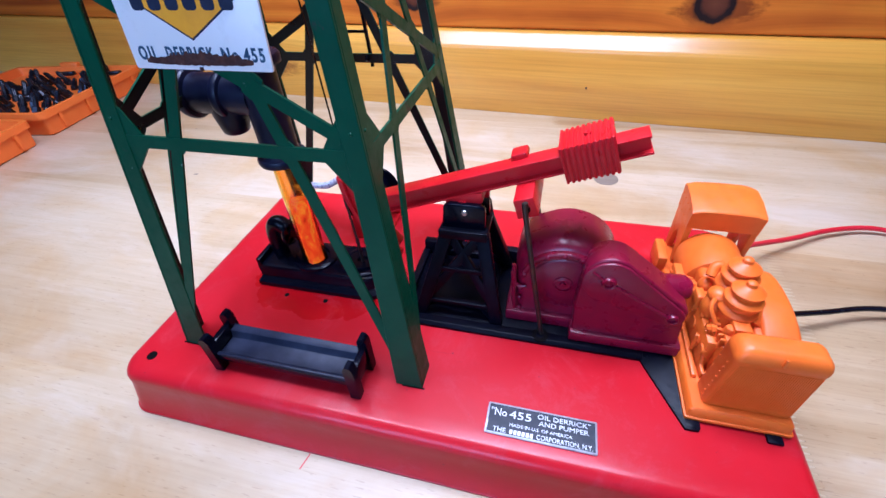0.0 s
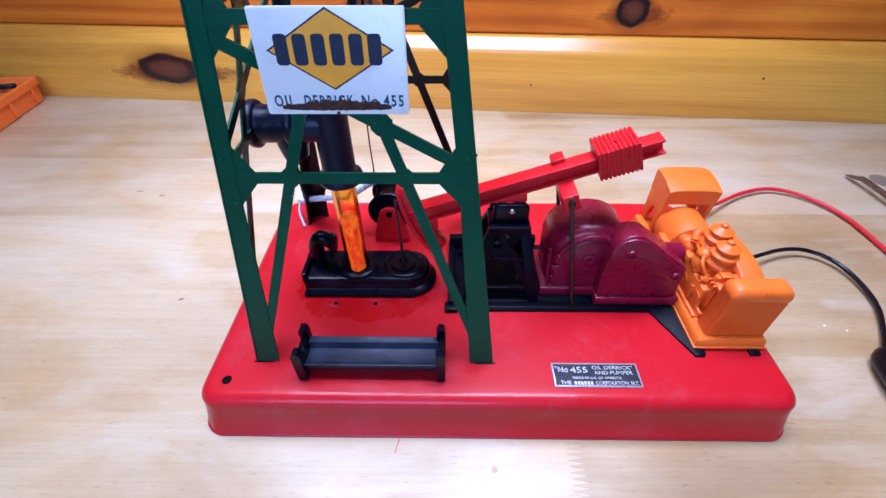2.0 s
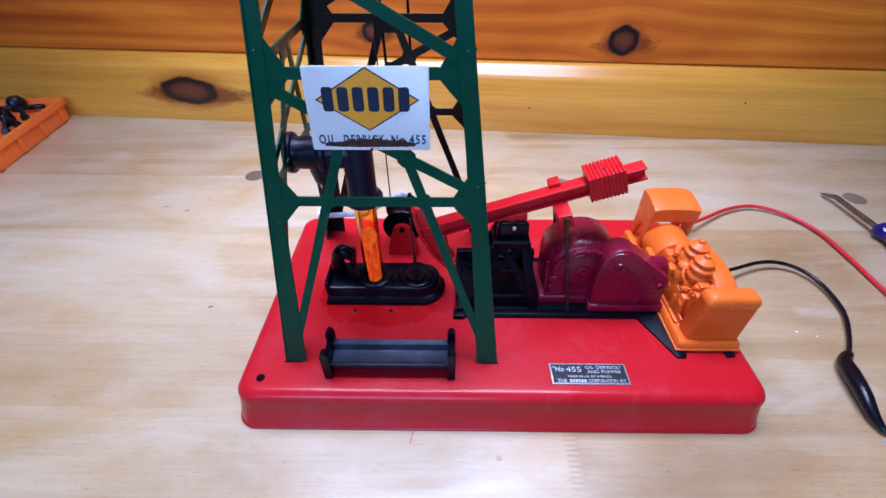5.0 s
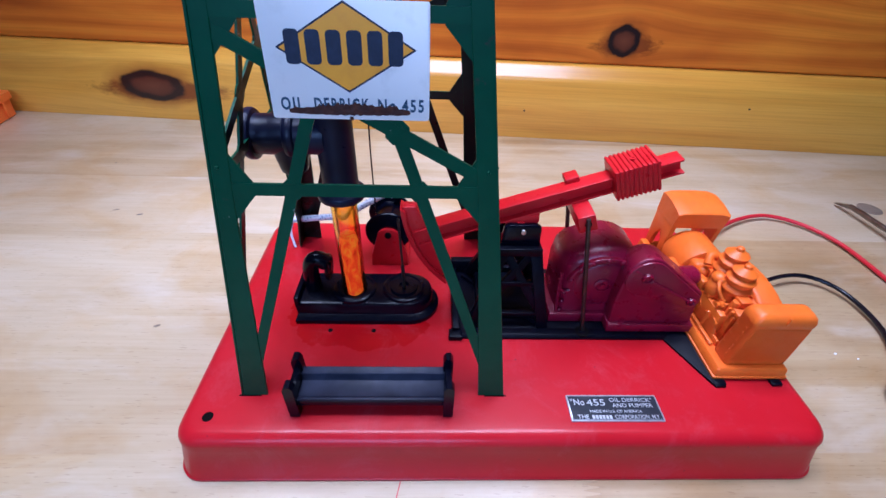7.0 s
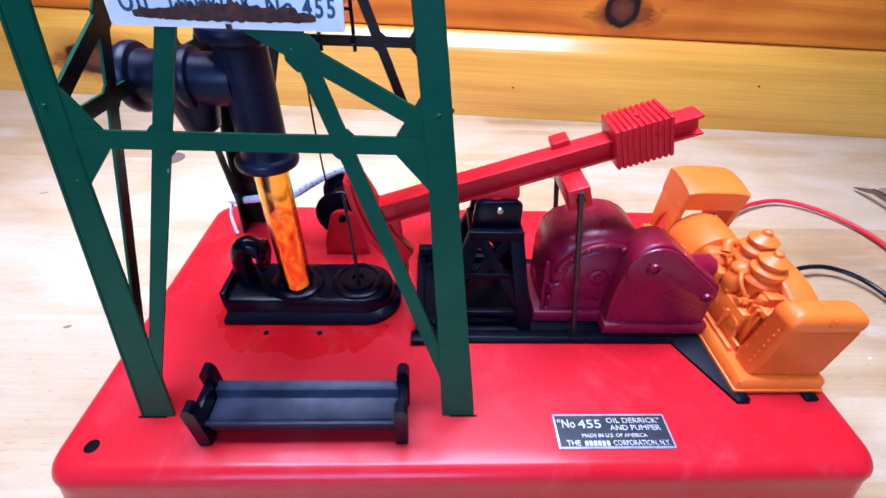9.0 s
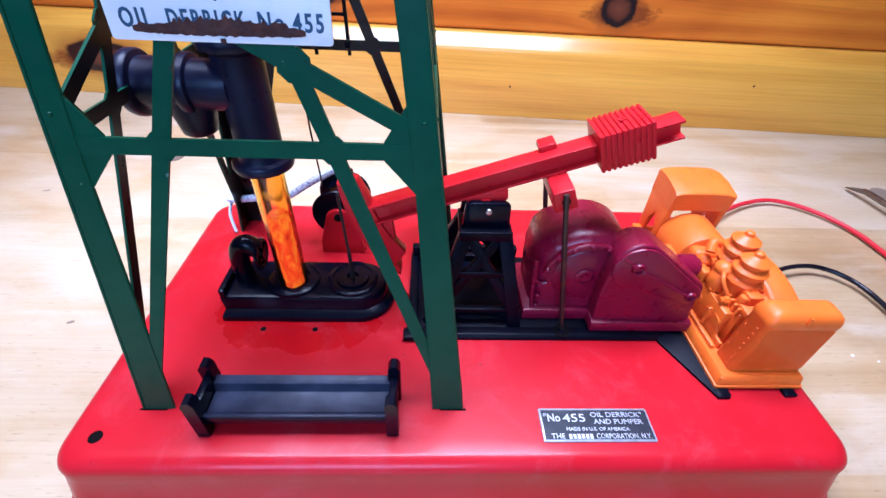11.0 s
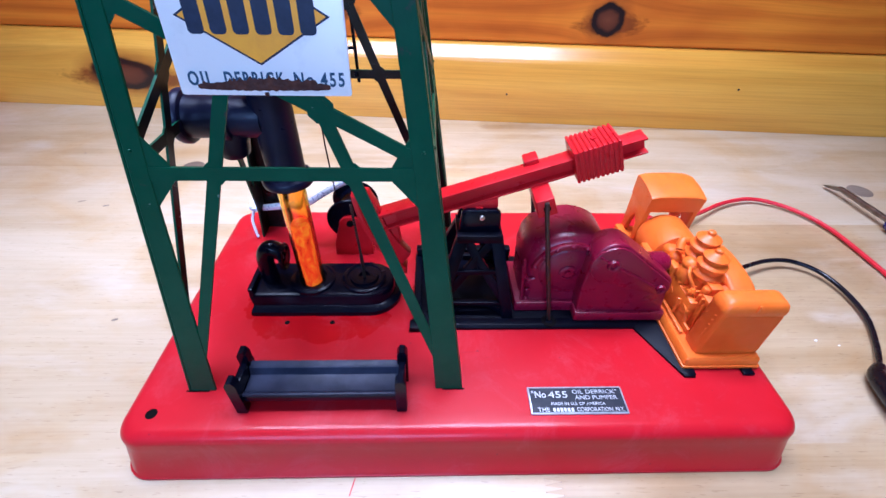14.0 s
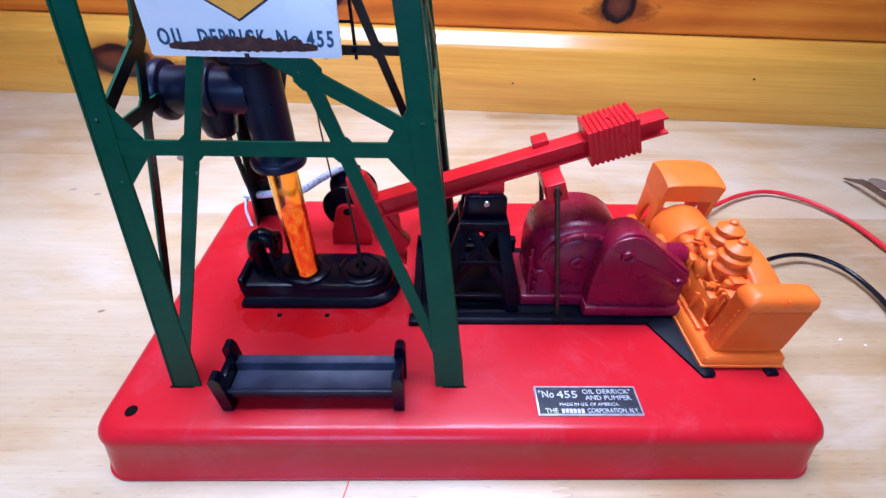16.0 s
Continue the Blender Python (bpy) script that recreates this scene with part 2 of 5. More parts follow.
def wood(name, light, mid, dark, ring_scale=1.0, rough=0.3, coat_w=0.4, knots=(), tint=None, stain=0.0, wave=0.16, stretch=3.0, coat_rough=0.16, flecks=0.0, spec=0.5, swirl=0.8, fine_w=0.55):
    """Sawn wood with its grain along x. knots: (x, z, half width, half height) in the board's plane."""
    m, n, l, b = mat_new(name)
    warped = round_knots(n, l, knots) if knots else None
    v = coords(n, l, (stretch, 40.0, 40.0), True, warped)
    vf = coords(n, l, (14.0, 700.0, 700.0), True, warped)
    broad = noise_tex(n, l, v, 0.55 * ring_scale, 4, 0.5, swirl)
    fine = noise_tex(n, l, vf, 1.0, 4, 0.65)
    wv = n.new("ShaderNodeTexWave")
    wv.wave_type, wv.bands_direction = "BANDS", "Z"
    wv.inputs["Scale"].default_value = 0.33 * ring_scale
    wv.inputs["Distortion"].default_value = 7.0
    wv.inputs["Detail"].default_value = 3.0
    wv.inputs["Detail Scale"].default_value = 0.7
    vw = n.new("ShaderNodeVectorMath")
    vw.operation = "ADD"
    l.new(v, vw.inputs[0])
    yz = coords(n, l, (0.0, 30.0, 40.0), False, warped)
    l.new(yz, vw.inputs[1])
    l.new(vw.outputs[0], wv.inputs["Vector"])
    r = ramp(n, [(0.25, dark), (0.5, mid), (0.75, light)])
    add = n.new("ShaderNodeMath")
    add.operation = "MULTIPLY_ADD"
    l.new(wv.outputs["Fac"], add.inputs[0])
    add.inputs[1].default_value = wave
    sub = n.new("ShaderNodeMath")
    sub.operation = "MULTIPLY_ADD"
    l.new(broad, sub.inputs[0])
    sub.inputs[1].default_value, sub.inputs[2].default_value = 1.25, -0.20
    l.new(sub.outputs[0], add.inputs[2])
    l.new(add.outputs[0], r.inputs[0])
    fr = ramp(n, [(0.30, (0.72, 0.66, 0.58)), (0.6, (1, 1, 1))])
    l.new(fine, fr.inputs[0])
    col = mix(n, l, fine_w, r.outputs[0], fr.outputs[0], "MULTIPLY")
    if tint:
        oi = n.new("ShaderNodeObjectInfo")
        tr = ramp(n, [(0.0, tint[0]), (1.0, tint[1])])
        l.new(oi.outputs["Random"], tr.inputs[0])
        col = mix(n, l, 1.0, col, tr.outputs[0], "MULTIPLY")
    if stain:
        sv = coords(n, l, (5.0, 9.0, 9.0))
        sr = ramp(n, [(0.46, (0, 0, 0)), (0.70, (1, 1, 1))])
        l.new(noise_tex(n, l, sv, 1.4, 5, 0.6), sr.inputs[0])
        sm = n.new("ShaderNodeMath")
        sm.operation = "MULTIPLY"
        l.new(sr.outputs[0], sm.inputs[0])
        sm.inputs[1].default_value = stain
        col = mix(n, l, sm.outputs[0], col, mid, "MULTIPLY")
    for kx, kz, ka, kb in knots:
        tc = n.new("ShaderNodeTexCoord")
        mp = n.new("ShaderNodeMapping")
        mp.vector_type = "TEXTURE"
        mp.inputs["Location"].default_value = (kx, 0, kz)
        mp.inputs["Scale"].default_value = (ka, 1e3, kb)
        l.new(tc.outputs["Object"], mp.inputs["Vector"])
        wob = n.new("ShaderNodeTexNoise")
        wob.inputs["Scale"].default_value = 1.3
        l.new(mp.outputs[0], wob.inputs["Vector"])
        vm = n.new("ShaderNodeVectorMath")
        vm.operation = "LENGTH"
        l.new(mp.outputs[0], vm.inputs[0])
        s = n.new("ShaderNodeMath")
        s.operation = "MULTIPLY_ADD"
        l.new(wob.outputs["Fac"], s.inputs[0])
        s.inputs[1].default_value = 0.5
        l.new(vm.outputs["Value"], s.inputs[2])
        kr = ramp(n, [(0.0, (0.15, 0.045, 0.016)), (0.27, (0.085, 0.022, 0.009)), (0.34, (0.010, 0.005, 0.005)), (0.41, (0.012, 0.005, 0.004)), (0.47, (0.22, 0.050, 0.005))])
        half = n.new("ShaderNodeMath")
        half.operation = "MULTIPLY"
        half.inputs[1].default_value = 0.333
        l.new(s.outputs[0], half.inputs[0])
        l.new(half.outputs[0], kr.inputs[0])
        km = ramp(n, [(0.41, (1, 1, 1)), (0.46, (0.60, 0.60, 0.60)), (0.66, (0, 0, 0))])
        l.new(half.outputs[0], km.inputs[0])
        wm = n.new("ShaderNodeMapping")
        wm.vector_type = "TEXTURE"
        wm.inputs["Location"].default_value = (kx + ka * 0.25, 0, kz - kb * 0.25)
        wm.inputs["Scale"].default_value = (ka * 2.4, 1e3, kb * 0.8)
        l.new(tc.outputs["Object"], wm.inputs["Vector"])
        wl = n.new("ShaderNodeVectorMath")
        wl.operation = "LENGTH"
        l.new(wm.outputs[0], wl.inputs[0])
        wn = n.new("ShaderNodeMath")
        wn.operation = "MULTIPLY_ADD"
        l.new(noise_tex(n, l, coords(n, l, (50.0, 1.0, 240.0), False, warped), 1.6, 5, 0.7, 0.6), wn.inputs[0])
        wn.inputs[1].default_value = 1.15
        l.new(wl.outputs["Value"], wn.inputs[2])
        wr = ramp(n, [(0.60, (0.85, 0.85, 0.85)), (0.80, (0, 0, 0))])
        wh = n.new("ShaderNodeMath")
        wh.operation = "MULTIPLY"
        wh.inputs[1].default_value = 0.5
        l.new(wn.outputs[0], wh.inputs[0])
        l.new(wh.outputs[0], wr.inputs[0])
        col = mix(n, l, wr.outputs[0], col, (0.13, 0.022, 0.003))
        col = mix(n, l, km.outputs[0], col, kr.outputs[0])
    if flecks:
        kv = coords(n, l, (170.0, 1500.0, 1500.0), True)
        kf = ramp(n, [(0.655, (1, 1, 1)), (0.70, (0.55, 0.45, 0.36))])
        l.new(noise_tex(n, l, kv, 1.0, 2, 0.5), kf.inputs[0])
        col = mix(n, l, flecks, col, kf.outputs[0], "MULTIPLY")
        sv = coords(n, l, (28.0, 2400.0, 2400.0), True)
        sk = ramp(n, [(0.72, (1, 1, 1)), (0.76, (0.60, 0.50, 0.42))])
        l.new(noise_tex(n, l, sv, 1.0, 2, 0.4, 0.3), sk.inputs[0])
        col = mix(n, l, fine_w * 0.8, col, sk.outputs[0], "MULTIPLY")
        cv = coords(n, l, (9.0, 26.0, 26.0), True)
        cr = ramp(n, [(0.52, (0, 0, 0)), (0.74, (0.55, 0.55, 0.55))])
        l.new(noise_tex(n, l, cv, 1.0, 5, 0.6, 0.4), cr.inputs[0])
        col = mix(n, l, cr.outputs[0], col, (0.68, 0.61, 0.50))
        av = coords(n, l, (7.0, 11.0, 11.0))
        ar = ramp(n, [(0.47, (1, 1, 1)), (0.66, (0.93, 0.80, 0.60))])
        l.new(noise_tex(n, l, av, 1.5, 6, 0.62, 0.8), ar.inputs[0])
        col = mix(n, l, 0.8, col, ar.outputs[0], "MULTIPLY")
    l.new(col, b.inputs["Base Color"])
    b.inputs["Roughness"].default_value = rough
    b.inputs["Specular IOR Level"].default_value = spec
    b.inputs["Coat Weight"].default_value = coat_w
    b.inputs["Coat Roughness"].default_value = coat_rough
    bump(n, l, fine, b, 0.12, 0.0003)
    return m


TABLE_WOOD = wood("pale_pine", (0.600, 0.490, 0.330), (0.560, 0.440, 0.275), (0.480, 0.350, 0.190), 1.0, 0.40, 0.30, (), ((0.985, 0.98, 0.97), (1.0, 1.0, 1.0)), 0.40, 0.10, 3.6, 0.26, 0.4, swirl=1.9, fine_w=0.28)
# tan staves; the colour also holds the weaker light on the right
TABLE_WOOD_DIM_TAN = wood("dim_tan_pine", (0.540, 0.410, 0.245), (0.475, 0.342, 0.182), (0.355, 0.232, 0.105), 1.0, 0.40, 0.30, (), ((0.97, 0.955, 0.93), (1.0, 1.0, 1.0)), 0.5, 0.24, 4.0, 0.26, 0.5, swirl=1.6, fine_w=0.40)
LOWER_WOOD = wood("honey_pine", (0.755, 0.388, 0.048), (0.68, 0.322, 0.030), (0.54, 0.215, 0.014), 0.8, 0.30, 0.3, ((-0.260, 0.030, 0.028, 0.0125),), coat_rough=0.16, stretch=6.0, wave=0.10)
UPPER_WOOD = wood("amber_pine", (0.72, 0.240, 0.012), (0.55, 0.140, 0.006), (0.30, 0.056, 0.0024), 0.8, 0.42, 0.04,
                  ((0.146, 0.0815, 0.0125, 0.0115), (-0.074, 0.084, 0.009, 0.009), (0.335, 0.138, 0.011, 0.010)), spec=0.2, stretch=7.0)
# for unseen walls and floor; grey keeps their bounced light from turning orange
ROOM_GREY = coat("room_paint", (0.20, 0.20, 0.21), (0.16, 0.16, 0.17), 0.85, 0, 5)
KNOT_WOOD = wood("pin_knot", (0.52, 0.35, 0.18), (0.44, 0.27, 0.12), (0.30, 0.16, 0.06), 3.0, 0.45, 0.05)
PLUG_WOOD = wood("plug_wood", (0.26, 0.21, 0.16), (0.22, 0.17, 0.12), (0.15, 0.11, 0.08), 1.5, 0.5, 0.1)


# ---- mesh tools ----
def part(name, bm, material, parent=None, label="", sharp=38, weighted=False):
    me = bpy.data.meshes.new(name)
    bmesh.ops.recalc_face_normals(bm, faces=bm.faces)
    bm.to_mesh(me)
    bm.free()
    me.materials.append(material)
    me.polygons.foreach_set("use_smooth", [True] * len(me.polygons))
    me.set_sharp_from_angle(angle=radians(sharp))
    ob = new(name, me)
    ob.parent = parent
    if weighted:
        wn = ob.modifiers.new("weighted_normals", "WEIGHTED_NORMAL")
        wn.keep_sharp = True
        wn.weight = 80
    if label:
        tagged(ob, label)
    return ob


def thing(name, label, category, place=(0, 0, 0), rz=0.0, group=""):
    ob = new(name)
    ob.empty_display_size = 0.01
    ob.matrix_world = pose(*place, 0, 0, rz)
    return tagged(ob, label, category, group)


def bevel(bm, edges, w, seg=2):
    if edges and w > 0:
        bmesh.ops.bevel(bm, geom=edges, offset=w, segments=seg, affect="EDGES", profile=0.5, clamp_overlap=True)


def prism(bm, poly, axis, a, b, bev=0.0, seg=2):
    """Extrude a polygon of pairs along an axis from a to b. Axis y takes (x, z), z takes (x, y), x takes (y, z)."""
    put = {"x": lambda p, s: (s, p[0], p[1]), "y": lambda p, s: (p[0], s, p[1]), "z": lambda p, s: (p[0], p[1], s)}[axis]
    lo = [bm.verts.new(put(p, a)) for p in poly]
    hi = [bm.verts.new(put(p, b)) for p in poly]
    k = len(poly)
    faces = [bm.faces.new(lo[::-1]), bm.faces.new(hi)]
    for i in range(k):
        faces.append(bm.faces.new((lo[i], lo[(i + 1) % k], hi[(i + 1) % k], hi[i])))
    if bev:
        bmesh.ops.recalc_face_normals(bm, faces=faces)
        es = {e for f in faces for e in f.edges if e.calc_face_angle(0) > radians(24)}
        bevel(bm, list(es), bev, seg)
    return bm


def box(x0, x1, y0, y1, z0, z1, bev=0.0, seg=2, bm=None):
    bm = bm or bmesh.new()
    return prism(bm, [(x0, y0), (x1, y0), (x1, y1), (x0, y1)], "z", z0, z1, bev, seg)


def lathe(profile, place=(0, 0, 0), axis="z", segs=28, bm=None):
    """Turn (radius, height) pairs about an axis through place."""
    bm = bm or bmesh.new()
    rings = []
    for r, h in profile:
        ring = []
        for i in range(segs):
            a = 2 * math.pi * i / segs
            c, s = r * math.cos(a), r * math.sin(a)
            v = {"z": (c, s, h), "x": (h, c, s), "y": (c, h, s)}[axis]
            ring.append(bm.verts.new(Vector(place) + Vector(v)))
        rings.append(ring)
    for p, q in zip(rings, rings[1:]):
        for i in range(segs):
            bm.faces.new((p[i], p[(i + 1) % segs], q[(i + 1) % segs], q[i]))
    if profile[0][0] > 0:
        bm.faces.new(rings[0][::-1])
    if profile[-1][0] > 0:
        bm.faces.new(rings[-1])
    return bm


def smooth_path(pts, n=8):
    pts = [Vector(p) for p in pts]
    out = []
    for i in range(len(pts) - 1):
        p0, p1, p2, p3 = pts[max(i - 1, 0)], pts[i], pts[i + 1], pts[min(i + 2, len(pts) - 1)]
        for k in range(n):
            t = k / n
            out.append(0.5 * (2 * p1 + (p2 - p0) * t + (2 * p0 - 5 * p1 + 4 * p2 - p3) * t * t + (3 * p1 - p0 - 3 * p2 + p3) * t ** 3))
    return out + [pts[-1]]


def tube(path, radius, segs=10, bm=None):
    """A swept round section; radius is a number or one for each point."""
    bm = bm or bmesh.new()
    path = [Vector(p) for p in path]
    rs = radius if isinstance(radius, (list, tuple)) else [radius] * len(path)
    up, rings = None, []
    for i, p in enumerate(path):
        d = (path[min(i + 1, len(path) - 1)] - path[max(i - 1, 0)]).normalized()
        if up is None:
            up = d.orthogonal().normalized()
        up = (up - d * up.dot(d)).normalized()
        side = d.cross(up)
        rings.append([bm.verts.new(p + rs[i] * (math.cos(a) * up + math.sin(a) * side)) for a in (2 * math.pi * k / segs for k in range(segs))])
    for p, q in zip(rings, rings[1:]):
        for i in range(segs):
            bm.faces.new((p[i], p[(i + 1) % segs], q[(i + 1) % segs], q[i]))
    bm.faces.new(rings[0][::-1])
    bm.faces.new(rings[-1])
    return bm


def bar(p, q, w, h, bev=0.0, side=(0, 0, 1), bm=None):
    """A straight bar of section w x h from p to q; h is measured along side."""
    bm = bm or bmesh.new()
    p, q = Vector(p), Vector(q)
    d = (q - p).normalized()
    s = (Vector(side) - d * d.dot(Vector(side))).normalized()
    u = d.cross(s)
    c = [(-w / 2, -h / 2), (w / 2, -h / 2), (w / 2, h / 2), (-w / 2, h / 2)]
    lo = [bm.verts.new(p + u * a + s * b) for a, b in c]
    hi = [bm.verts.new(q + u * a + s * b) for a, b in c]
    fs = [bm.faces.new(lo[::-1]), bm.faces.new(hi)] + [bm.faces.new((lo[i], lo[(i + 1) % 4], hi[(i + 1) % 4], hi[i])) for i in range(4)]
    if bev:
        bmesh.ops.recalc_face_normals(bm, faces=fs)
        bevel(bm, list({e for f in fs for e in f.edges}), bev, 2)
    return bm


def ball(place, r, scale=(1, 1, 1), bm=None, u=16, v=10):
    bm = bm or bmesh.new()
    bmesh.ops.create_uvsphere(bm, u_segments=u, v_segments=v, radius=r, matrix=Matrix.Translation(place) @ Matrix.Diagonal((*scale, 1)))
    return bm


def round_rect(x0, x1, y0, y1, r, n=6):
    out = []
    for cx, cy, a0 in ((x1 - r, y0 + r, -90), (x1 - r, y1 - r, 0), (x0 + r, y1 - r, 90), (x0 + r, y0 + r, 180)):
        for i in range(n + 1):
            a = radians(a0 + 90 * i / n)
            out.append((cx + r * math.cos(a), cy + r * math.sin(a)))
    return out


def loft(rings, bm=None, caps=(True, True)):
    bm = bm or bmesh.new()
    rows = [[bm.verts.new(p) for p in ring] for ring in rings]
    k = len(rows[0])
    for a, b in zip(rows, rows[1:]):
        for i in range(k):
            bm.faces.new((a[i], a[(i + 1) % k], b[(i + 1) % k], b[i]))
    if caps[0]:
        bm.faces.new(rows[0][::-1])
    if caps[1]:
        bm.faces.new(rows[-1])
    return bm


def writing(name, body, size, m, material, parent, extrude=0.00008, space=1.0, width=None, bold=0.0):
    """Words in the built-in font as a mesh, centred, lying in the xy plane of m. width: stretched to it."""
    cu = bpy.data.curves.new(name, "FONT")
    cu.body, cu.size, cu.extrude, cu.align_x, cu.align_y, cu.space_character = body, size, extrude, "CENTER", "CENTER", space
    cu.resolution_u = 3
    cu.offset = bold
    tmp = new("tmp_text", cu)
    bpy.context.view_layer.update()
    me = bpy.data.meshes.new_from_object(tmp.evaluated_get(bpy.context.evaluated_depsgraph_get()))
    bpy.data.objects.remove(tmp)
    if width:
        xs = [v.co.x for v in me.vertices]
        k = width / (max(xs) - min(xs))
        me.transform(Matrix.Diagonal((k, 1, 1, 1)))
    me.materials.clear()
    me.materials.append(material)
    ob = new(name, me)
    ob.parent = parent
    ob.matrix_basis = m
    return ob


# ---- the room and the worktop ----
def room():
    # slabs out of view, added to close the room and temper bounced light
    def slab(name, *dims, material=ROOM_GREY, label="plain grey wall closing the room out of view", category="wall"):
        return tagged(part(name, box(*dims), material), label, category, kind="structure")
    slab("floor", -1.6, 1.9, -1.75, 0.9, -0.95, -0.9, label="plain dark grey floor out of view under the worktop", category="floor")
    tagged(part("ceiling", box(-1.6, 1.9, -1.75, 0.9, 1.15, 1.2), PLASTER), "plain pale plaster ceiling of the room", "ceiling", kind="structure")
    slab("wall_west", -1.65, -1.6, -1.75, 0.9, -0.95, 1.2)
    slab("wall_east", 1.9, 1.95, -1.75, 0.9, -0.95, 1.2)
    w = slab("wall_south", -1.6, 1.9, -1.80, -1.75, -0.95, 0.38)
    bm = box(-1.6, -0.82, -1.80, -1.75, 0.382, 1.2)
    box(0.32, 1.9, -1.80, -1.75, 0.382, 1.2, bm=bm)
    part("wall_panel", bm, ROOM_GREY, w)
    lamp = thing("hanging_lamp", "white metal hanging lamp with an oblong housing", "hanging lamp", (0.08, 0.105, 1.15))
    part("housing", box(-0.23, 0.23, -0.10, 0.10, -0.642, -0.600, 0.006), WHITE_ENAMEL, lamp)
    for x in (-0.2, 0.2):
        part("rod", tube([(x * 0.75, 0, -0.602), (x * 0.8, 0, 0)], 0.004, 10), STEEL, lamp)


def wall_back():
    """Varnished pine log-siding boards; the lowest one stands proud with a rounded top edge."""
    w = new("wall_back")
    w.matrix_world = pose(0.1, 0.3035, 0, 0, 0, -4.3)
    tagged(w, "back wall of varnished knotty pine siding boards", "wall", kind="structure")

    def board(y, z0, z1, r_top, r_low, depth, material, label, chamfer=False):
        prof = [(y + depth, z0), (y + r_low, z0)]
        for i in range(7):
            a = radians(-90 - 90 * i / 6)
            prof.append((y + r_low + r_low * math.cos(a), z0 + r_low + r_low * math.sin(a)))
        if chamfer:
            prof += [(y, z1 - 0.0118), (y + 0.0004, z1 - 0.0104), (y + 0.0014, z1 - 0.0090), (y + 0.0020, z1 - 0.0083), (y + 0.0050, z1 - 0.0047), (y + 0.0080, z1 - 0.0011), (y + 0.0088, z1 - 0.0004), (y + 0.0116, z1)]
        else:
            for i in range(9):
                a = radians(180 - 90 * i / 8)
                prof.append((y + r_top + r_top * math.cos(a), z1 - r_top * 0.7 + r_top * 0.7 * math.sin(a)))
        prof.append((y + depth, z1))
        return part("board", prism(bmesh.new(), prof, "x", -1.65, 1.75), material, w, label)
    board(0.0, 0.0, 0.0625, 0.0115, 0.0006, 0.06, LOWER_WOOD, "honey pine board with a bevelled glossy top edge and one knot", True)
    board(0.0125, 0.063, 0.205, 0.012, 0.0022, 0.05, UPPER_WOOD, "darker amber pine board with round knots")
    board(0.0125, 0.2055, 0.345, 0.012, 0.0022, 0.05, UPPER_WOOD, "")
    board(0.0125, 0.3455, 0.60, 0.012, 0.0022, 0.05, UPPER_WOOD, "")
    board(0.0125, 0.6005, 1.15, 0.012, 0.0022, 0.05, UPPER_WOOD, "")
    for x, z, y in ((0.262, 0.036, -0.0003), (0.40, 0.034, -0.0003), (0.072, 0.025, -0.0003), (0.35, 0.097, 0.0122)):
        part("nail_head", lathe([(0.0009, 0), (0.0008, -0.0004)], (x, y + 0.0003, z), "y", 8), DARK_STEEL, w)


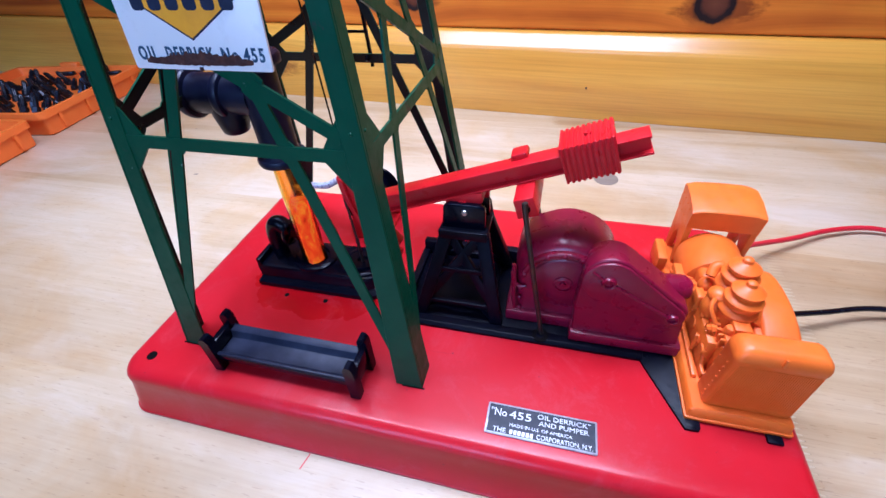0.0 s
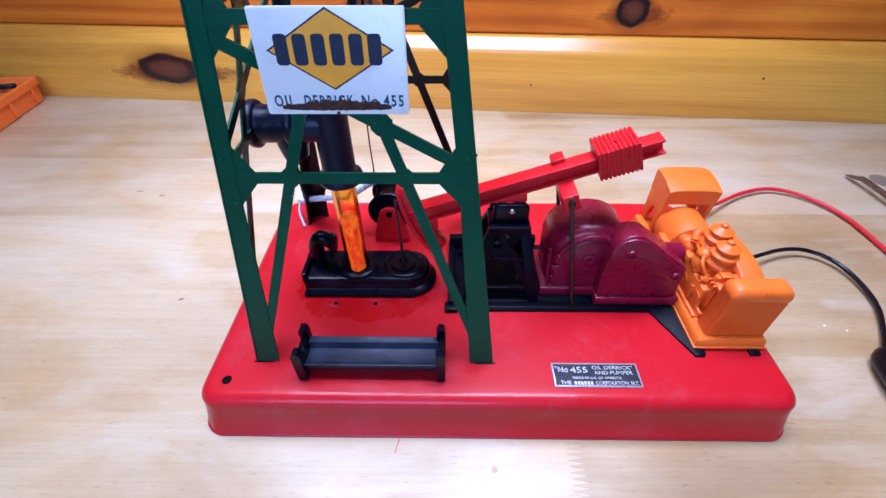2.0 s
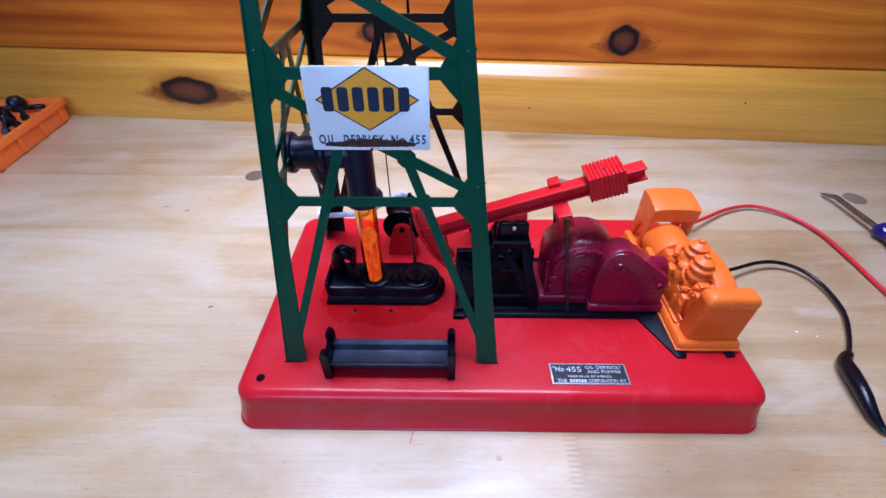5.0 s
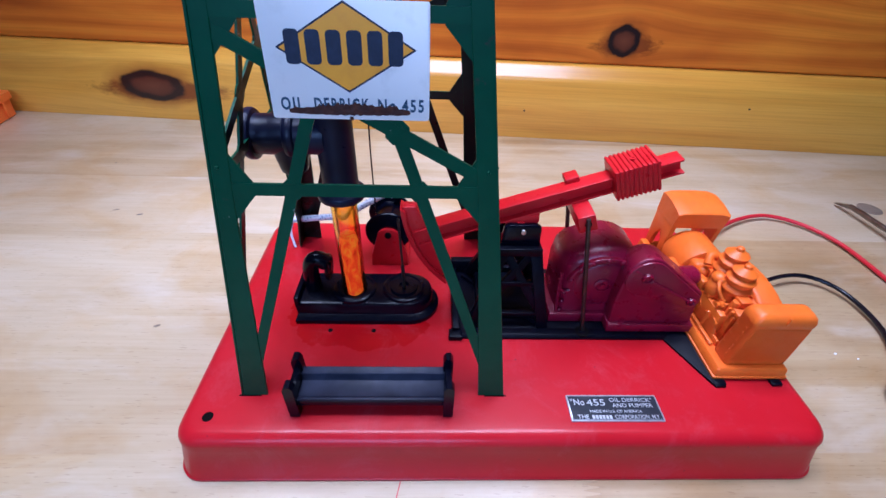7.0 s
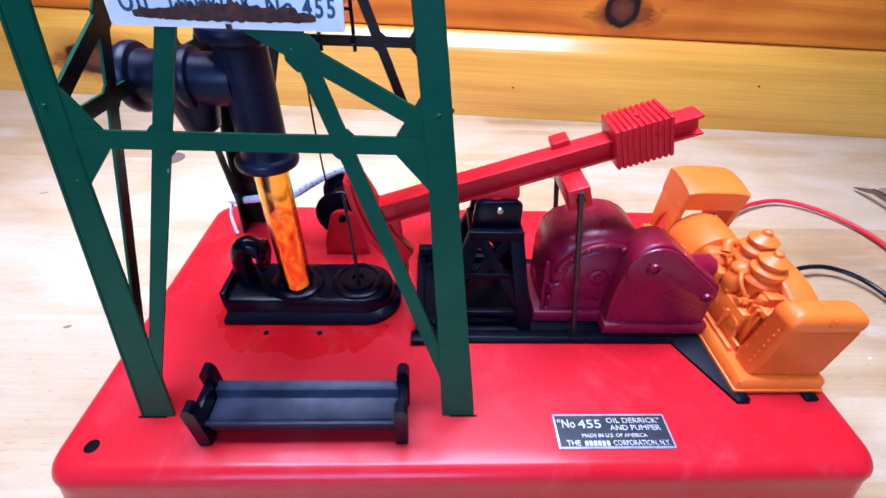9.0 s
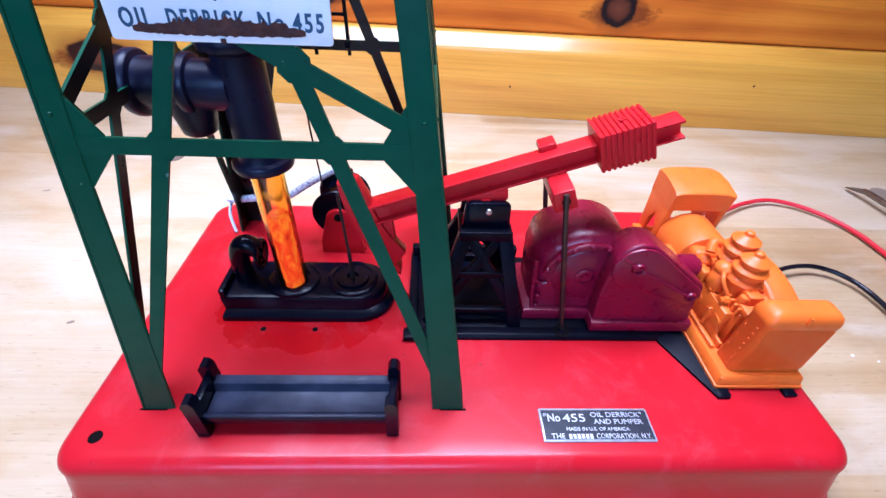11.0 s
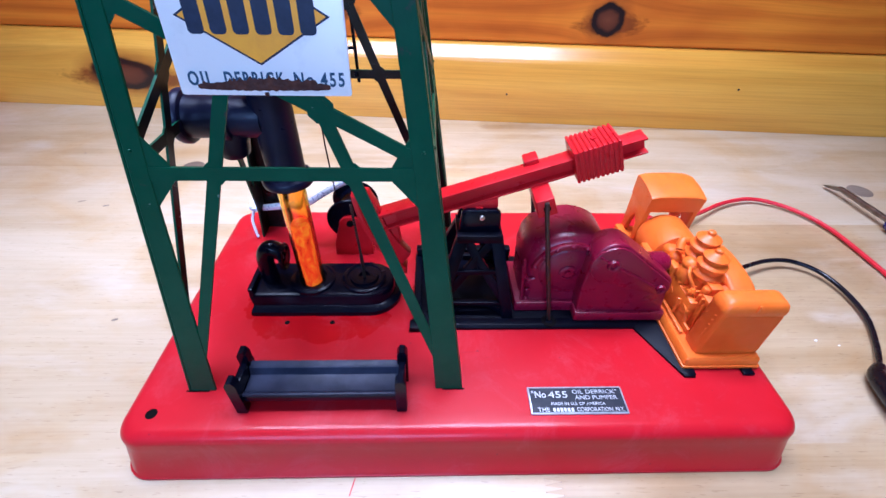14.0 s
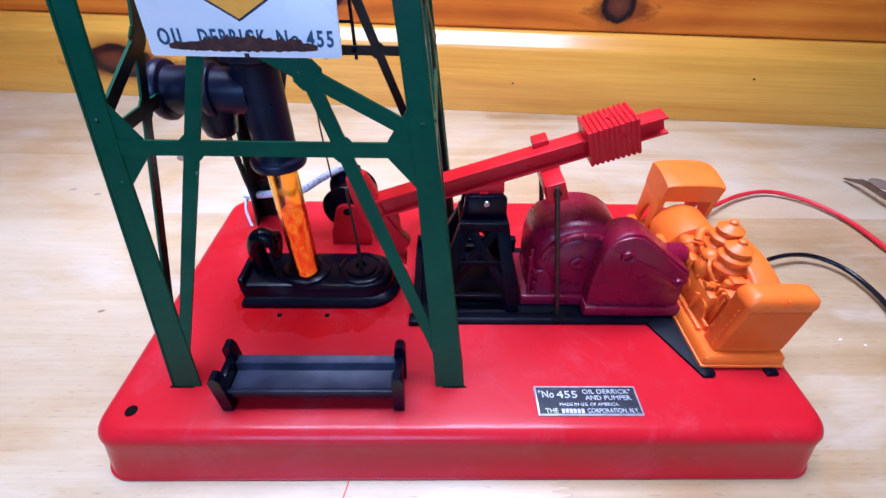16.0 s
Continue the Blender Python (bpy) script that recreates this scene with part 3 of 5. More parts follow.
def worktop():
    """Edge-glued pine staves with finger joints."""
    top = tagged(new("worktop"), "pale varnished pine worktop of edge-glued finger-jointed staves", "worktop", kind="structure")
    rnd = random.Random(4)
    edges = [-0.475, -0.406, -0.337, -0.268, -0.199, -0.130, -0.061, 0.008, 0.077, 0.146, 0.215, 0.284, 0.45]
    joints = {-0.061: [-0.52, 0.150, 0.66], 0.008: [-0.33, 0.245], 0.077: [-0.62, 0.265], 0.146: [-0.20, 0.55], 0.215: [-0.45, 0.56], 0.284: [-0.15, 0.152, 0.70]}

    def teeth(x, y0, y1):
        n = max(2, round((y1 - y0) / 0.0022))
        pts = []
        for i in range(n):
            a, b = y0 + (y1 - y0) * i / n, (y1 - y0) / n
            pts += [(x - 0.0030, a + b * 0.04), (x + 0.0030, a + b * 0.40), (x + 0.0030, a + b * 0.54), (x - 0.0030, a + b * 0.90)]
        return [(x - 0.0030, y0)] + pts + [(x - 0.0030, y1)]
    for y0, y1 in zip(edges, edges[1:]):
        cuts = joints.get(y0, [rnd.uniform(-0.7, -0.2), rnd.uniform(0.1, 0.8)])
        ends = [None, *cuts, None]
        for i, (a, b) in enumerate(zip(ends, ends[1:])):
            lo = teeth(a, y0, y1) if a is not None else [(-1.6, y0), (-1.6, y1)]
            hi = teeth(b - 0.00022, y0, y1) if b is not None else [(1.9, y0), (1.9, y1)]
            # staves starting right of x = 0.1 get the tan, light-dimmed wood
            part("stave", prism(bmesh.new(), hi + lo[::-1], "z", -0.038, 0.0), TABLE_WOOD_DIM_TAN if a is not None and a > 0.1 else TABLE_WOOD, top)
    for x, y in ((-0.066, 0.215), (0.188, 0.205), (0.411, 0.186)):
        bm = lathe([(0.0078, -0.004), (0.0078, 0.00025), (0.0072, 0.0004), (0.0, 0.0004)], (x, y, 0))
        part("wood_plug", bm, PLUG_WOOD, top, "dark round wooden plug set flush in the top")
    part("wood_plug", lathe([(0.0040, -0.004), (0.0040, 0.00025), (0.0036, 0.0004), (0.0, 0.0004)], (0.438, 0.176, 0)), PLUG_WOOD, top)
    part("pin_knot", lathe([(0.0013, -0.002), (0.0013, 0.00008), (0.0, 0.0001)], (0.118, -0.0135, 0), segs=18), KNOT_WOOD, top, "small brown pin knot in the pale wood")
    part("pencil_mark", bar((0.0806, -0.0020, 0.0), (0.0794, -0.0078, 0.0), 0.00035, 0.0003), RED_WIRE, top, "short thin red pencil line")
    part("ink_stamp", lathe([(0.0024, -0.001), (0.0024, 0.0001), (0, 0.00012)], (0.290, -0.006, 0), segs=18), INK, top, "small faint grey ink stamp")
    for x, y, rx, ry, k in ((-0.042, 0.0705, 0.0016, 0.0007, 0), (0.287, 0.056, 0.0009, 0.0005, 1), (0.296, 0.053, 0.0006, 0.0004, 1), (-0.10, 0.165, 0.002, 0.0008, 0), (-0.118, 0.170, 0.0024, 0.0005, 0), (0.302, 0.030, 0.0012, 0.0004, 0), (-0.155, 0.235, 0.0007, 0.0006, 0)):
        bm = lathe([(1.0, -0.2), (0.9, 0.4), (0, 0.5)], (0, 0, 0), segs=14)
        bm.transform(pose(x, y, 0, 0, 0, 20) @ Matrix.Diagonal((rx, ry, 0.0003, 1)))
        part("paint_fleck" if k else "dent_mark", bm, WHITE_ENAMEL if k else PLUG_WOOD, top)


room()
wall_back()
worktop()


# ---- the toy's red base ----
H = 0.022


def toy_platform():
    t = thing("toy_platform", "red enamelled sheet-metal toy platform with rounded edges", "platform")
    x1, y1 = 0.2375, 0.133
    prof = [(-0.0006, 0.0), (-0.0006, 0.0010), (0.0, 0.0016), (0.0024, 0.0150)]
    for i in range(1, 9):
        a = radians(90 * i / 8)
        prof.append((0.0024 + 0.0048 * (1 - math.cos(a)), 0.0172 + 0.0048 * math.sin(a)))
    rings = [[(x, y, z) for x, y in round_rect(d + 0.0006, x1 - 0.0008 - d, d - 0.0012, y1 - d, 0.0092 - d * 0.3, 8)] for d, z in prof]
    part("shell", loft(rings), RED_ENAMEL, t)
    # dark discs and strips laid on the top paint the holes' shade
    for x, y, r in ((0.0135, 0.0105, 0.0019), (0.0486, 0.0497, 0.0010), (0.0668, 0.0497, 0.0010), (0.119, 0.114, 0.0009)):
        part("mounting_hole", lathe([(r, H - 0.002), (r, H + 0.00008), (r * 0.9, H + 0.0001), (0, H + 0.0001)], (x, y, 0), segs=18), HOLE_SHADE, t)
    for x, y in ((0.0215, 0.0186), (0.1110, 0.0186)):
        part("slot", box(x, x + 0.008, y, y + 0.0006, H - 0.001, H + 0.00012), HOLE_SHADE, t)
    # maker's plate
    px0, px1, py0, py1 = 0.1412, 0.1750, 0.0086, 0.0190
    plate = part("nameplate", loft([[(x, y, H + z) for x, y in round_rect(px0 + d, px1 - d, py0 + d, py1 - d, 0.0004, 2)] for d, z in ((0, -0.0002), (0, 0.0005), (0.0001, 0.0006))]), SILVER, t, "small black and silver metal nameplate")
    part("field", box(px0 + 0.0006, px1 - 0.0006, py0 + 0.0006, py1 - 0.0006, H + 0.0003, H + 0.00066), PLATE_BLACK, plate)
    zc = H + 0.00070
    cx = (px0 + px1) / 2
    writing("lettering", '"No', 0.0036, pose(px0 + 0.0037, 0.0158, zc), SILVER, plate, width=0.0050)
    writing("lettering", "455", 0.0036, pose(px0 + 0.0106, 0.0157, zc), SILVER, plate, width=0.0068)
    writing("lettering", 'OIL DERRICK"', 0.0022, pose(px0 + 0.0238, 0.0168, zc), SILVER, plate, width=0.0160)
    writing("lettering", "AND PUMPER", 0.0022, pose(px0 + 0.0238, 0.0146, zc), SILVER, plate, width=0.0150)
    writing("lettering", "MADE IN U.S. OF AMERICA", 0.0015, pose(cx, 0.0123, zc), SILVER, plate, width=0.0190)
    writing("lettering", "THE", 0.0022, pose(px0 + 0.0045, 0.0101, zc), SILVER, plate, width=0.0040)
    bm = bmesh.new()
    for i in range(6):
        box(px0 + 0.0077 + i * 0.00125, px0 + 0.0086 + i * 0.00125, 0.0094, 0.0108, zc - 0.0001, zc + 0.00005, bm=bm)
    part("maker_bar", bm, SILVER, plate)
    writing("lettering", "CORPORATION, N.Y.", 0.0022, pose(px0 + 0.0242, 0.0101, zc), SILVER, plate, width=0.0165)
    return t


toy_platform()


# ---- the green derrick ----
CX, CY, SLOPE = 0.0702, 0.067, 0.119
TIERS = (0.1030, 0.1447, 0.1818, 0.215, 0.243, 0.267)
TOP_Z = 0.290
STRUT = (0.0432, 0.0262, 0.0027, 0.1442)   # from the foot (u, z) to the second crossbar


def half(z):
    return 0.048 - SLOPE * (z - H)


def strut_u(z):
    return STRUT[0] + (STRUT[2] - STRUT[0]) * (z - STRUT[1]) / (STRUT[3] - STRUT[1])


def on_face(k, u, z, d=0.0):
    """A point of side k of the derrick (0 faces the front): u across, z up, d inwards."""
    v = Vector((u, -half(z) + d, 0))
    v.rotate(Euler((0, 0, radians(90 * k))))
    return Vector((CX + v.x, CY + v.y, z))


def face_plate(bm, k, poly, d0, d1, bev=0.0):
    lo = [bm.verts.new(on_face(k, u, z, d0)) for u, z in poly]
    hi = [bm.verts.new(on_face(k, u, z, d1)) for u, z in poly]
    n = len(poly)
    fs = [bm.faces.new(lo), bm.faces.new(hi[::-1])] + [bm.faces.new((lo[i], hi[i], hi[(i + 1) % n], lo[(i + 1) % n])) for i in range(n)]
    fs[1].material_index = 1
    bmesh.ops.recalc_face_normals(bm, faces=fs)
    bevel(bm, list({e for f in fs for e in f.edges}), bev, 1)
    return bm


def strip(u0, z0, u1, z1, w):
    dx, dz = u1 - u0, z1 - z0
    k = w / 2 / math.hypot(dx, dz)
    return [(u0 - dz * k, z0 + dx * k), (u0 + dz * k, z0 - dx * k), (u1 + dz * k, z1 - dx * k), (u1 - dz * k, z1 + dx * k)]


def flange(z):
    return 0.0095 - 0.0037 * min(1, (z - H) / 0.075) - 0.0012 * min(1, max(0, (z - 0.1) / 0.1))


def derrick():
    t = thing("derrick_tower", "dark green painted metal derrick tower with chipped paint", "derrick", (0, 0, 0))
    T = 0.0009

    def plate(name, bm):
        """A stamped piece of the tower: green outside, near-black on its inward face."""
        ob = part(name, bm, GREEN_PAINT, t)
        ob.data.materials.append(DARK_INSIDE)
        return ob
    for k in range(4):
        # each corner post is an angle of two flanges, one on side k and one on the next side
        bm = bmesh.new()
        zs = [H, 0.06, 0.10, 0.15, 0.20, TOP_Z]
        face_plate(bm, k, [(half(z), z) for z in zs] + [(half(z) - flange(z), z) for z in zs[::-1]], 0, T, 0.0002)
        face_plate(bm, (k + 1) % 4, [(-half(z) + T * 1.02, z) for z in zs] + [(-half(z) + flange(z), z) for z in zs[::-1]], 0, T, 0.0002)
        plate("post", bm)
        for s in (-1, 1):
            plate("strut", face_plate(bmesh.new(), k, strip(s * STRUT[0], STRUT[1], s * STRUT[2], STRUT[3], 0.0033), 0.0002, T))
        for i, z in enumerate(TIERS):
            e = half(z) - 0.0035
            plate("crossbar", face_plate(bmesh.new(), k, strip(-e, z, e, z, 0.0034), 0.0001, T * 0.95))
            hgt = 0.0105 if i < 2 else 0.008
            for s in (-1, 1):
                i0, i1 = half(z + hgt) - flange(z + hgt) + 0.001, half(z - hgt) - flange(z - hgt) + 0.001
                reach = half(z) - flange(z) - (0.0055 if i < 2 else 0.0042)
                g = [(s * i1, z - hgt), (s * reach, z - 0.0020), (s * reach, z + 0.0020), (s * i0, z + hgt)]
                plate("gusset", face_plate(bmesh.new(), k, g if s > 0 else g[::-1], 0.0003, T * 0.9))
                for dz in (0.006, -0.006):
                    p = on_face(k, s * (half(z + dz) - flange(z) * 0.45), z + dz, 0)
                    q = on_face(k, s * (half(z + dz) - flange(z) * 0.45), z + dz, -0.0004)
                    if i < 2 and k in (0, 1) and dz > 0:
                        part("rivet", tube([p, q], [0.00055, 0.0003], 8), GREEN_PAINT, t)
            if i + 1 < len(TIERS):
                z2 = TIERS[i + 1]
                plate("brace", face_plate(bmesh.new(), k, strip(half(z) - 0.006, z + 0.0045, -half(z2) + 0.005, z2 - 0.0045, 0.0034), 0.00015, T * 1.05))
        # rounded-out corners where bars cross
        z = TIERS[0]
        u = strut_u(z)
        spots = [(u, z, 0.0031), (-u, z, 0.0031)]
        z1, z2 = TIERS[0] + 0.0045, TIERS[1] - 0.0045
        ua, ub = half(TIERS[0]) - 0.006, -half(TIERS[1]) + 0.005
        for s in (1, -1):
            lo, hi = 0.0, 1.0
            for _ in range(30):
                f = (lo + hi) / 2
                zz, uu = z1 + (z2 - z1) * f, ua + (ub - ua) * f
                us = s * strut_u(zz)
                lo, hi = (f, hi) if uu > us else (lo, f)
            spots.append((uu, zz, 0.0033))
        for u, z, r in spots:
            plate("joint_plate", face_plate(bmesh.new(), k, [(u + r * math.cos(math.pi * i / 4 + 0.39), z + r * math.sin(math.pi * i / 4 + 0.39)) for i in range(8)], 0.0003, T * 0.9))
        # web where the struts meet the second crossbar
        plate("web", face_plate(bmesh.new(), k, [(-0.0062, 0.1442), (-0.0056, 0.1390), (0.0056, 0.1390), (0.0062, 0.1442)], 0.00025, T * 0.85))
    part("top_plate", box(CX - half(TOP_Z) - 0.001, CX + half(TOP_Z) + 0.001, CY - half(TOP_Z) - 0.001, CY + half(TOP_Z) + 0.001, TOP_Z, TOP_Z + 0.002, 0.0004), GREEN_PAINT, t)
    # ladder on the far side
    lad = part("ladder", bar(on_face(2, 0.0030, 0.099, -0.0022), on_face(2, 0.0030, 0.270, -0.0022), 0.0011, 0.0011), BLACK_DULL, t, "black wire ladder")
    part("rail", bar(on_face(2, -0.0083, 0.099, -0.0022), on_face(2, -0.0083, 0.270, -0.0022), 0.0011, 0.0011), BLACK_DULL, lad)
    z = 0.112
    while z < 0.268:
        part("rung", bar(on_face(2, 0.003, z, -0.0022), on_face(2, -0.0083, z, -0.0022), 0.0009, 0.0009), BLACK_DULL, lad)
        z += 0.0135
    for u in (0.003, -0.0083):
        part("hook", bar(on_face(2, u, 0.1035, 0.002), on_face(2, u, 0.1015, -0.003), 0.0016, 0.0022, 0.0003), BLACK_DULL, lad)
    part("hoist_cable", tube([(0.0645, 0.0985, 0.046), (0.0655, 0.090, 0.080), (CX, CY, TOP_Z)], 0.00035, 6), BLACK_WIRE, t)
    return t


derrick()


def sign():
    t = thing("sign_plate", "white enamelled sign with yellow diamond and rusted lettering", "sign", (0.0710, 0, 0))
    zc = 0.1349
    m = on_face(0, 0, zc, -0.0013)
    tilt = math.degrees(math.atan(SLOPE))
    t.matrix_world = Matrix.Translation((0.0710, m.y, zc)) @ pose(0, 0, 0, 90 - tilt, 0, 0.0)
    w, h = 0.0185, 0.0125
    part("panel", loft([[(x, y, z) for x, y in round_rect(-w + d, w - d, -h + d, h - d, 0.0006, 3)] for d, z in ((0.0001, -0.0007), (0, -0.0005), (0, -0.0001), (0.0002, 0))]), WHITE_ENAMEL, t)

    def diamond(k):
        return [(-0.0156 * k, 0.0030), (0, 0.0030 - 0.0093 * k), (0.0156 * k, 0.0030), (0, 0.0030 + 0.0093 * k)]
    part("diamond_border", prism(bmesh.new(), diamond(1.0), "z", -0.0002, 0.00006), NAVY, t)
    part("diamond", prism(bmesh.new(), diamond(0.95), "z", -0.0002, 0.00011), YELLOW, t, "yellow diamond emblem")
    for i in range(6):
        x = -0.01345 + i * 0.00455
        part("emblem_bar", prism(bmesh.new(), round_rect(x, x + 0.0033, -0.0004, 0.0067, 0.0009, 3), "z", 0.0, 0.00017), NAVY, t)
    writing("lettering", "OIL", 0.0040, pose(-0.0137, -0.0092, 0.00008), TEAL_PRINT, t, width=0.0052, bold=0.00009, space=1.3)
    writing("lettering", "DERRICK", 0.0040, pose(-0.0022, -0.0092, 0.00008), TEAL_PRINT, t, width=0.0128, bold=0.00009, space=1.3)
    writing("lettering", "No.455", 0.0040, pose(0.0118, -0.0092, 0.00008), TEAL_PRINT, t, width=0.0108, bold=0.00009, space=1.25)
    rnd = random.Random(8)
    up, low = [], []
    n = 64
    for i in range(n + 1):
        f = i / n
        x = -0.0145 + 0.0285 * f
        env = math.sin(math.pi * f) ** 0.35
        lift = 0.0009 * (math.exp(-((f - 0.55) / 0.28) ** 2)) + 0.0011 * rnd.random() ** 2
        up.append((x, -0.0103 + (0.0004 + lift) * env))
        low.append((x, -0.0110 - (0.0003 + 0.0003 * rnd.random()) * env))
    part("rust_patch", prism(bmesh.new(), low + up[::-1], "z", -0.0001, 0.00022), RUST, t, "brown rusted strip")
    part("hook", box(-0.0004, 0.0004, -0.0126, -0.0118, -0.001, 0.0004), RUST, t)
    return t


sign()


# ---- pipe rack in front of the derrick ----
def pipe_rack():
    t = thing("pipe_rack", "black plastic pipe rack like a low bench", "pipe rack", (0, 0, 0))
    xs = ((0.0420, 0.0455), (0.0955, 0.0990))
    for x0, x1 in xs:
        for y0, y1 in ((0.0105, 0.0138), (0.0220, 0.0252)):
            c = ((x0 + x1) / 2, (y0 + y1) / 2)
            rings = []
            for k, z in ((1, H), (1, 0.0375), (0.45, 0.0392)):
                rings.append([(c[0] + sx * (x1 - x0) / 2 * k, c[1] + sy * (y1 - y0) / 2 * (k if z < 0.038 else 1.0), z) for sx, sy in ((-1, -1), (1, -1), (1, 1), (-1, 1))])
            part("post", loft(rings), BLACK_PLASTIC, t)
        part("end_bar", box(x0 + 0.0006, x1 - 0.0006, 0.0137, 0.0221, 0.0265, 0.0345, 0.0004), BLACK_PLASTIC, t)
    prof = [(0.0118, 0.0270), (0.0118, 0.0308), (0.0128, 0.0308), (0.0140, 0.0292), (0.0205, 0.0292), (0.0212, 0.0322), (0.0238, 0.0330), (0.0238, 0.0270)]
    part("trough", prism(bmesh.new(), prof, "x", 0.0450, 0.0960, 0.00025), DUSTY_SHEEN_BLACK, t)
    part("stretcher", box(0.0455, 0.0955, 0.0116, 0.0128, 0.0272, 0.0300, 0.0003), BLACK_PLASTIC, t)
    return t


pipe_rack()


# ---- wellhead: amber tube, black pipe tee and cast base ----
def wellhead():
    t = thing("wellhead", "black plastic wellhead with an amber tube and pipe tee", "wellhead")
    cy = 0.0660

    def hull(d, flare=0.0):
        r = 0.0128 - d
        pts = [(0.0335 + d * 0.3 - flare, cy - r), (0.0335 + d * 0.3 + 0.0012, cy), (0.0335 + d * 0.3 - flare, cy + r)]
        arc = [(0.0815 + r * math.cos(radians(a)), cy + r * math.sin(radians(a))) for a in range(90, -91, -12)]
        return pts + arc
    rings = [[(x, y, z) for x, y in hull(d, f)] for d, z, f in ((0, H, 0), (0, 0.0240, 0), (0.0012, 0.0249, 0), (0.0026, 0.0256, 0), (0.0028, 0.0300, 0.0006), (0.0033, 0.0312, 0.001), (0.0046, 0.0316, 0.0012))]
    body = part("casting", loft(rings), BLACK_PLASTIC, t)
    prof = [(0.0092, 0.0312), (0.0092, 0.0322), (0.0084, 0.0327), (0.0074, 0.0327), (0.0072, 0.0322), (0.0060, 0.0322), (0.0058, 0.0332), (0.0040, 0.0334), (0.0022, 0.0332), (0.0020, 0.0322), (0.0, 0.0322)]
    part("packing_ring", lathe(prof, (0.0790, cy, 0)), BLACK_PLASTIC, body)
    part("tube_socket", lathe([(0.0092, 0.0312), (0.0092, 0.0324), (0.0084, 0.0330), (0.0058, 0.0330), (0.0056, 0.0318), (0, 0.0318)], (0.0577, 0.0650, 0)), BLACK_PLASTIC, body)
    part("end_lug", bar((0.0345, cy - 0.0098, 0.0318), (0.0345, cy + 0.0098, 0.0318), 0.0020, 0.0052, 0.0005), BLACK_PLASTIC, body)
    # elbow and handwheel
    part("elbow", tube(smooth_path([(0.0400, cy, 0.031), (0.0398, cy, 0.040), (0.0408, cy, 0.0455), (0.0435, cy, 0.0478), (0.0472, cy, 0.0455)], 6), 0.0034, 16), BLACK_PLASTIC, t, "bent black pipe elbow")
    hw = lathe([(0.0054, -0.0007), (0.0058, 0), (0.0054, 0.0007), (0.0046, 0.0007), (0.0042, 0), (0.0046, -0.0007), (0.0054, -0.0007)], (0.0478, cy, 0.0435), "x", 24)
    for i in range(5):
        a = 2 * math.pi * i / 5
        bar((0.0478, cy, 0.0435), (0.0478, cy + 0.0046 * math.cos(a), 0.0435 + 0.0046 * math.sin(a)), 0.0018, 0.0010, bm=hw, side=(1, 0, 0))
    lathe([(0.0018, -0.0012), (0.0018, 0.0012)], (0.0478, cy, 0.0435), "x", 12, hw)
    part("handwheel", hw, BLACK_PLASTIC, t)
    # tube and core
    tx, ty = 0.0580, 0.0640
    part("amber_tube", lathe([(0.0049, 0.0320), (0.0049, 0.0835), (0.0040, 0.0835), (0.0040, 0.0320), (0.0049, 0.0320)], (tx, ty, 0), segs=36), AMBER, t, "clear amber plastic tube")
    # added core: its orange and glow stand in for the bulb's light
    bm = bmesh.new()
    rnd = random.Random(3)
    rings = []
    for i in range(15):
        z = 0.0322 + 0.030 * i / 14
        rings.append([(tx + (0.0037 - 0.0006 * rnd.random()) * math.cos(2 * math.pi * k / 16), ty + (0.0037 - 0.0006 * rnd.random()) * math.sin(2 * math.pi * k / 16), z) for k in range(16)])
    part("core", loft(rings, bm), GLOW_CORE, t, "orange crumpled core standing in for the bulb's glow")
    # standing pipe with flanges
    prof = [(0.0052, 0.0795), (0.0084, 0.0800), (0.0087, 0.0808), (0.0087, 0.0818), (0.0083, 0.0826), (0.0068, 0.0830), (0.0063, 0.0845), (0.0063, 0.1115), (0.0072, 0.1125), (0.0086, 0.1130), (0.0088, 0.1140), (0.0088, 0.1152), (0.0083, 0.1160), (0.0060, 0.1162), (0.0054, 0.1150), (0, 0.1150)]
    part("standpipe", lathe(prof, (tx, ty, 0), segs=36), LIT_BLACK, t)
    prof = [(0.0064, 0.0555), (0.0064, 0.0462), (0.0075, 0.0458), (0.0078, 0.0450), (0.0078, 0.0438), (0.0074, 0.0430), (0.0067, 0.0427), (0.0066, 0.0330), (0.0080, 0.0326), (0.0084, 0.0320), (0.0084, 0.0306), (0.0081, 0.0298), (0.0058, 0.0296), (0.0052, 0.0306), (0, 0.0306)]
    part("branch_pipe", lathe(prof, (0, ty, 0.1030), "x", 36), LIT_BLACK, t)
    part("drain_boss", lathe([(0.0060, 0.1010), (0.0058, 0.0965), (0.0050, 0.0925), (0.0046, 0.0905), (0.0038, 0.0898), (0, 0.0898)], (0.0430, ty, 0), segs=24), LIT_BLACK, t)
    part("polished_rod", tube([(0.0790, cy, 0.0322), (0.0787, cy, 0.0445)], 0.0007, 8), DARK_STEEL, t)
    ch = bmesh.new()
    for i in range(20):
        z = 0.0445 + 0.0245 * i / 19
        ball((0.0787 - 0.0009 * i / 19, cy - 0.0012 * i / 19, z), 0.00062, (1, 1, 1.1), ch, 6, 5)
    part("chain", ch, DARK_STEEL, t, "thin dark beaded chain")
    return t


wellhead()


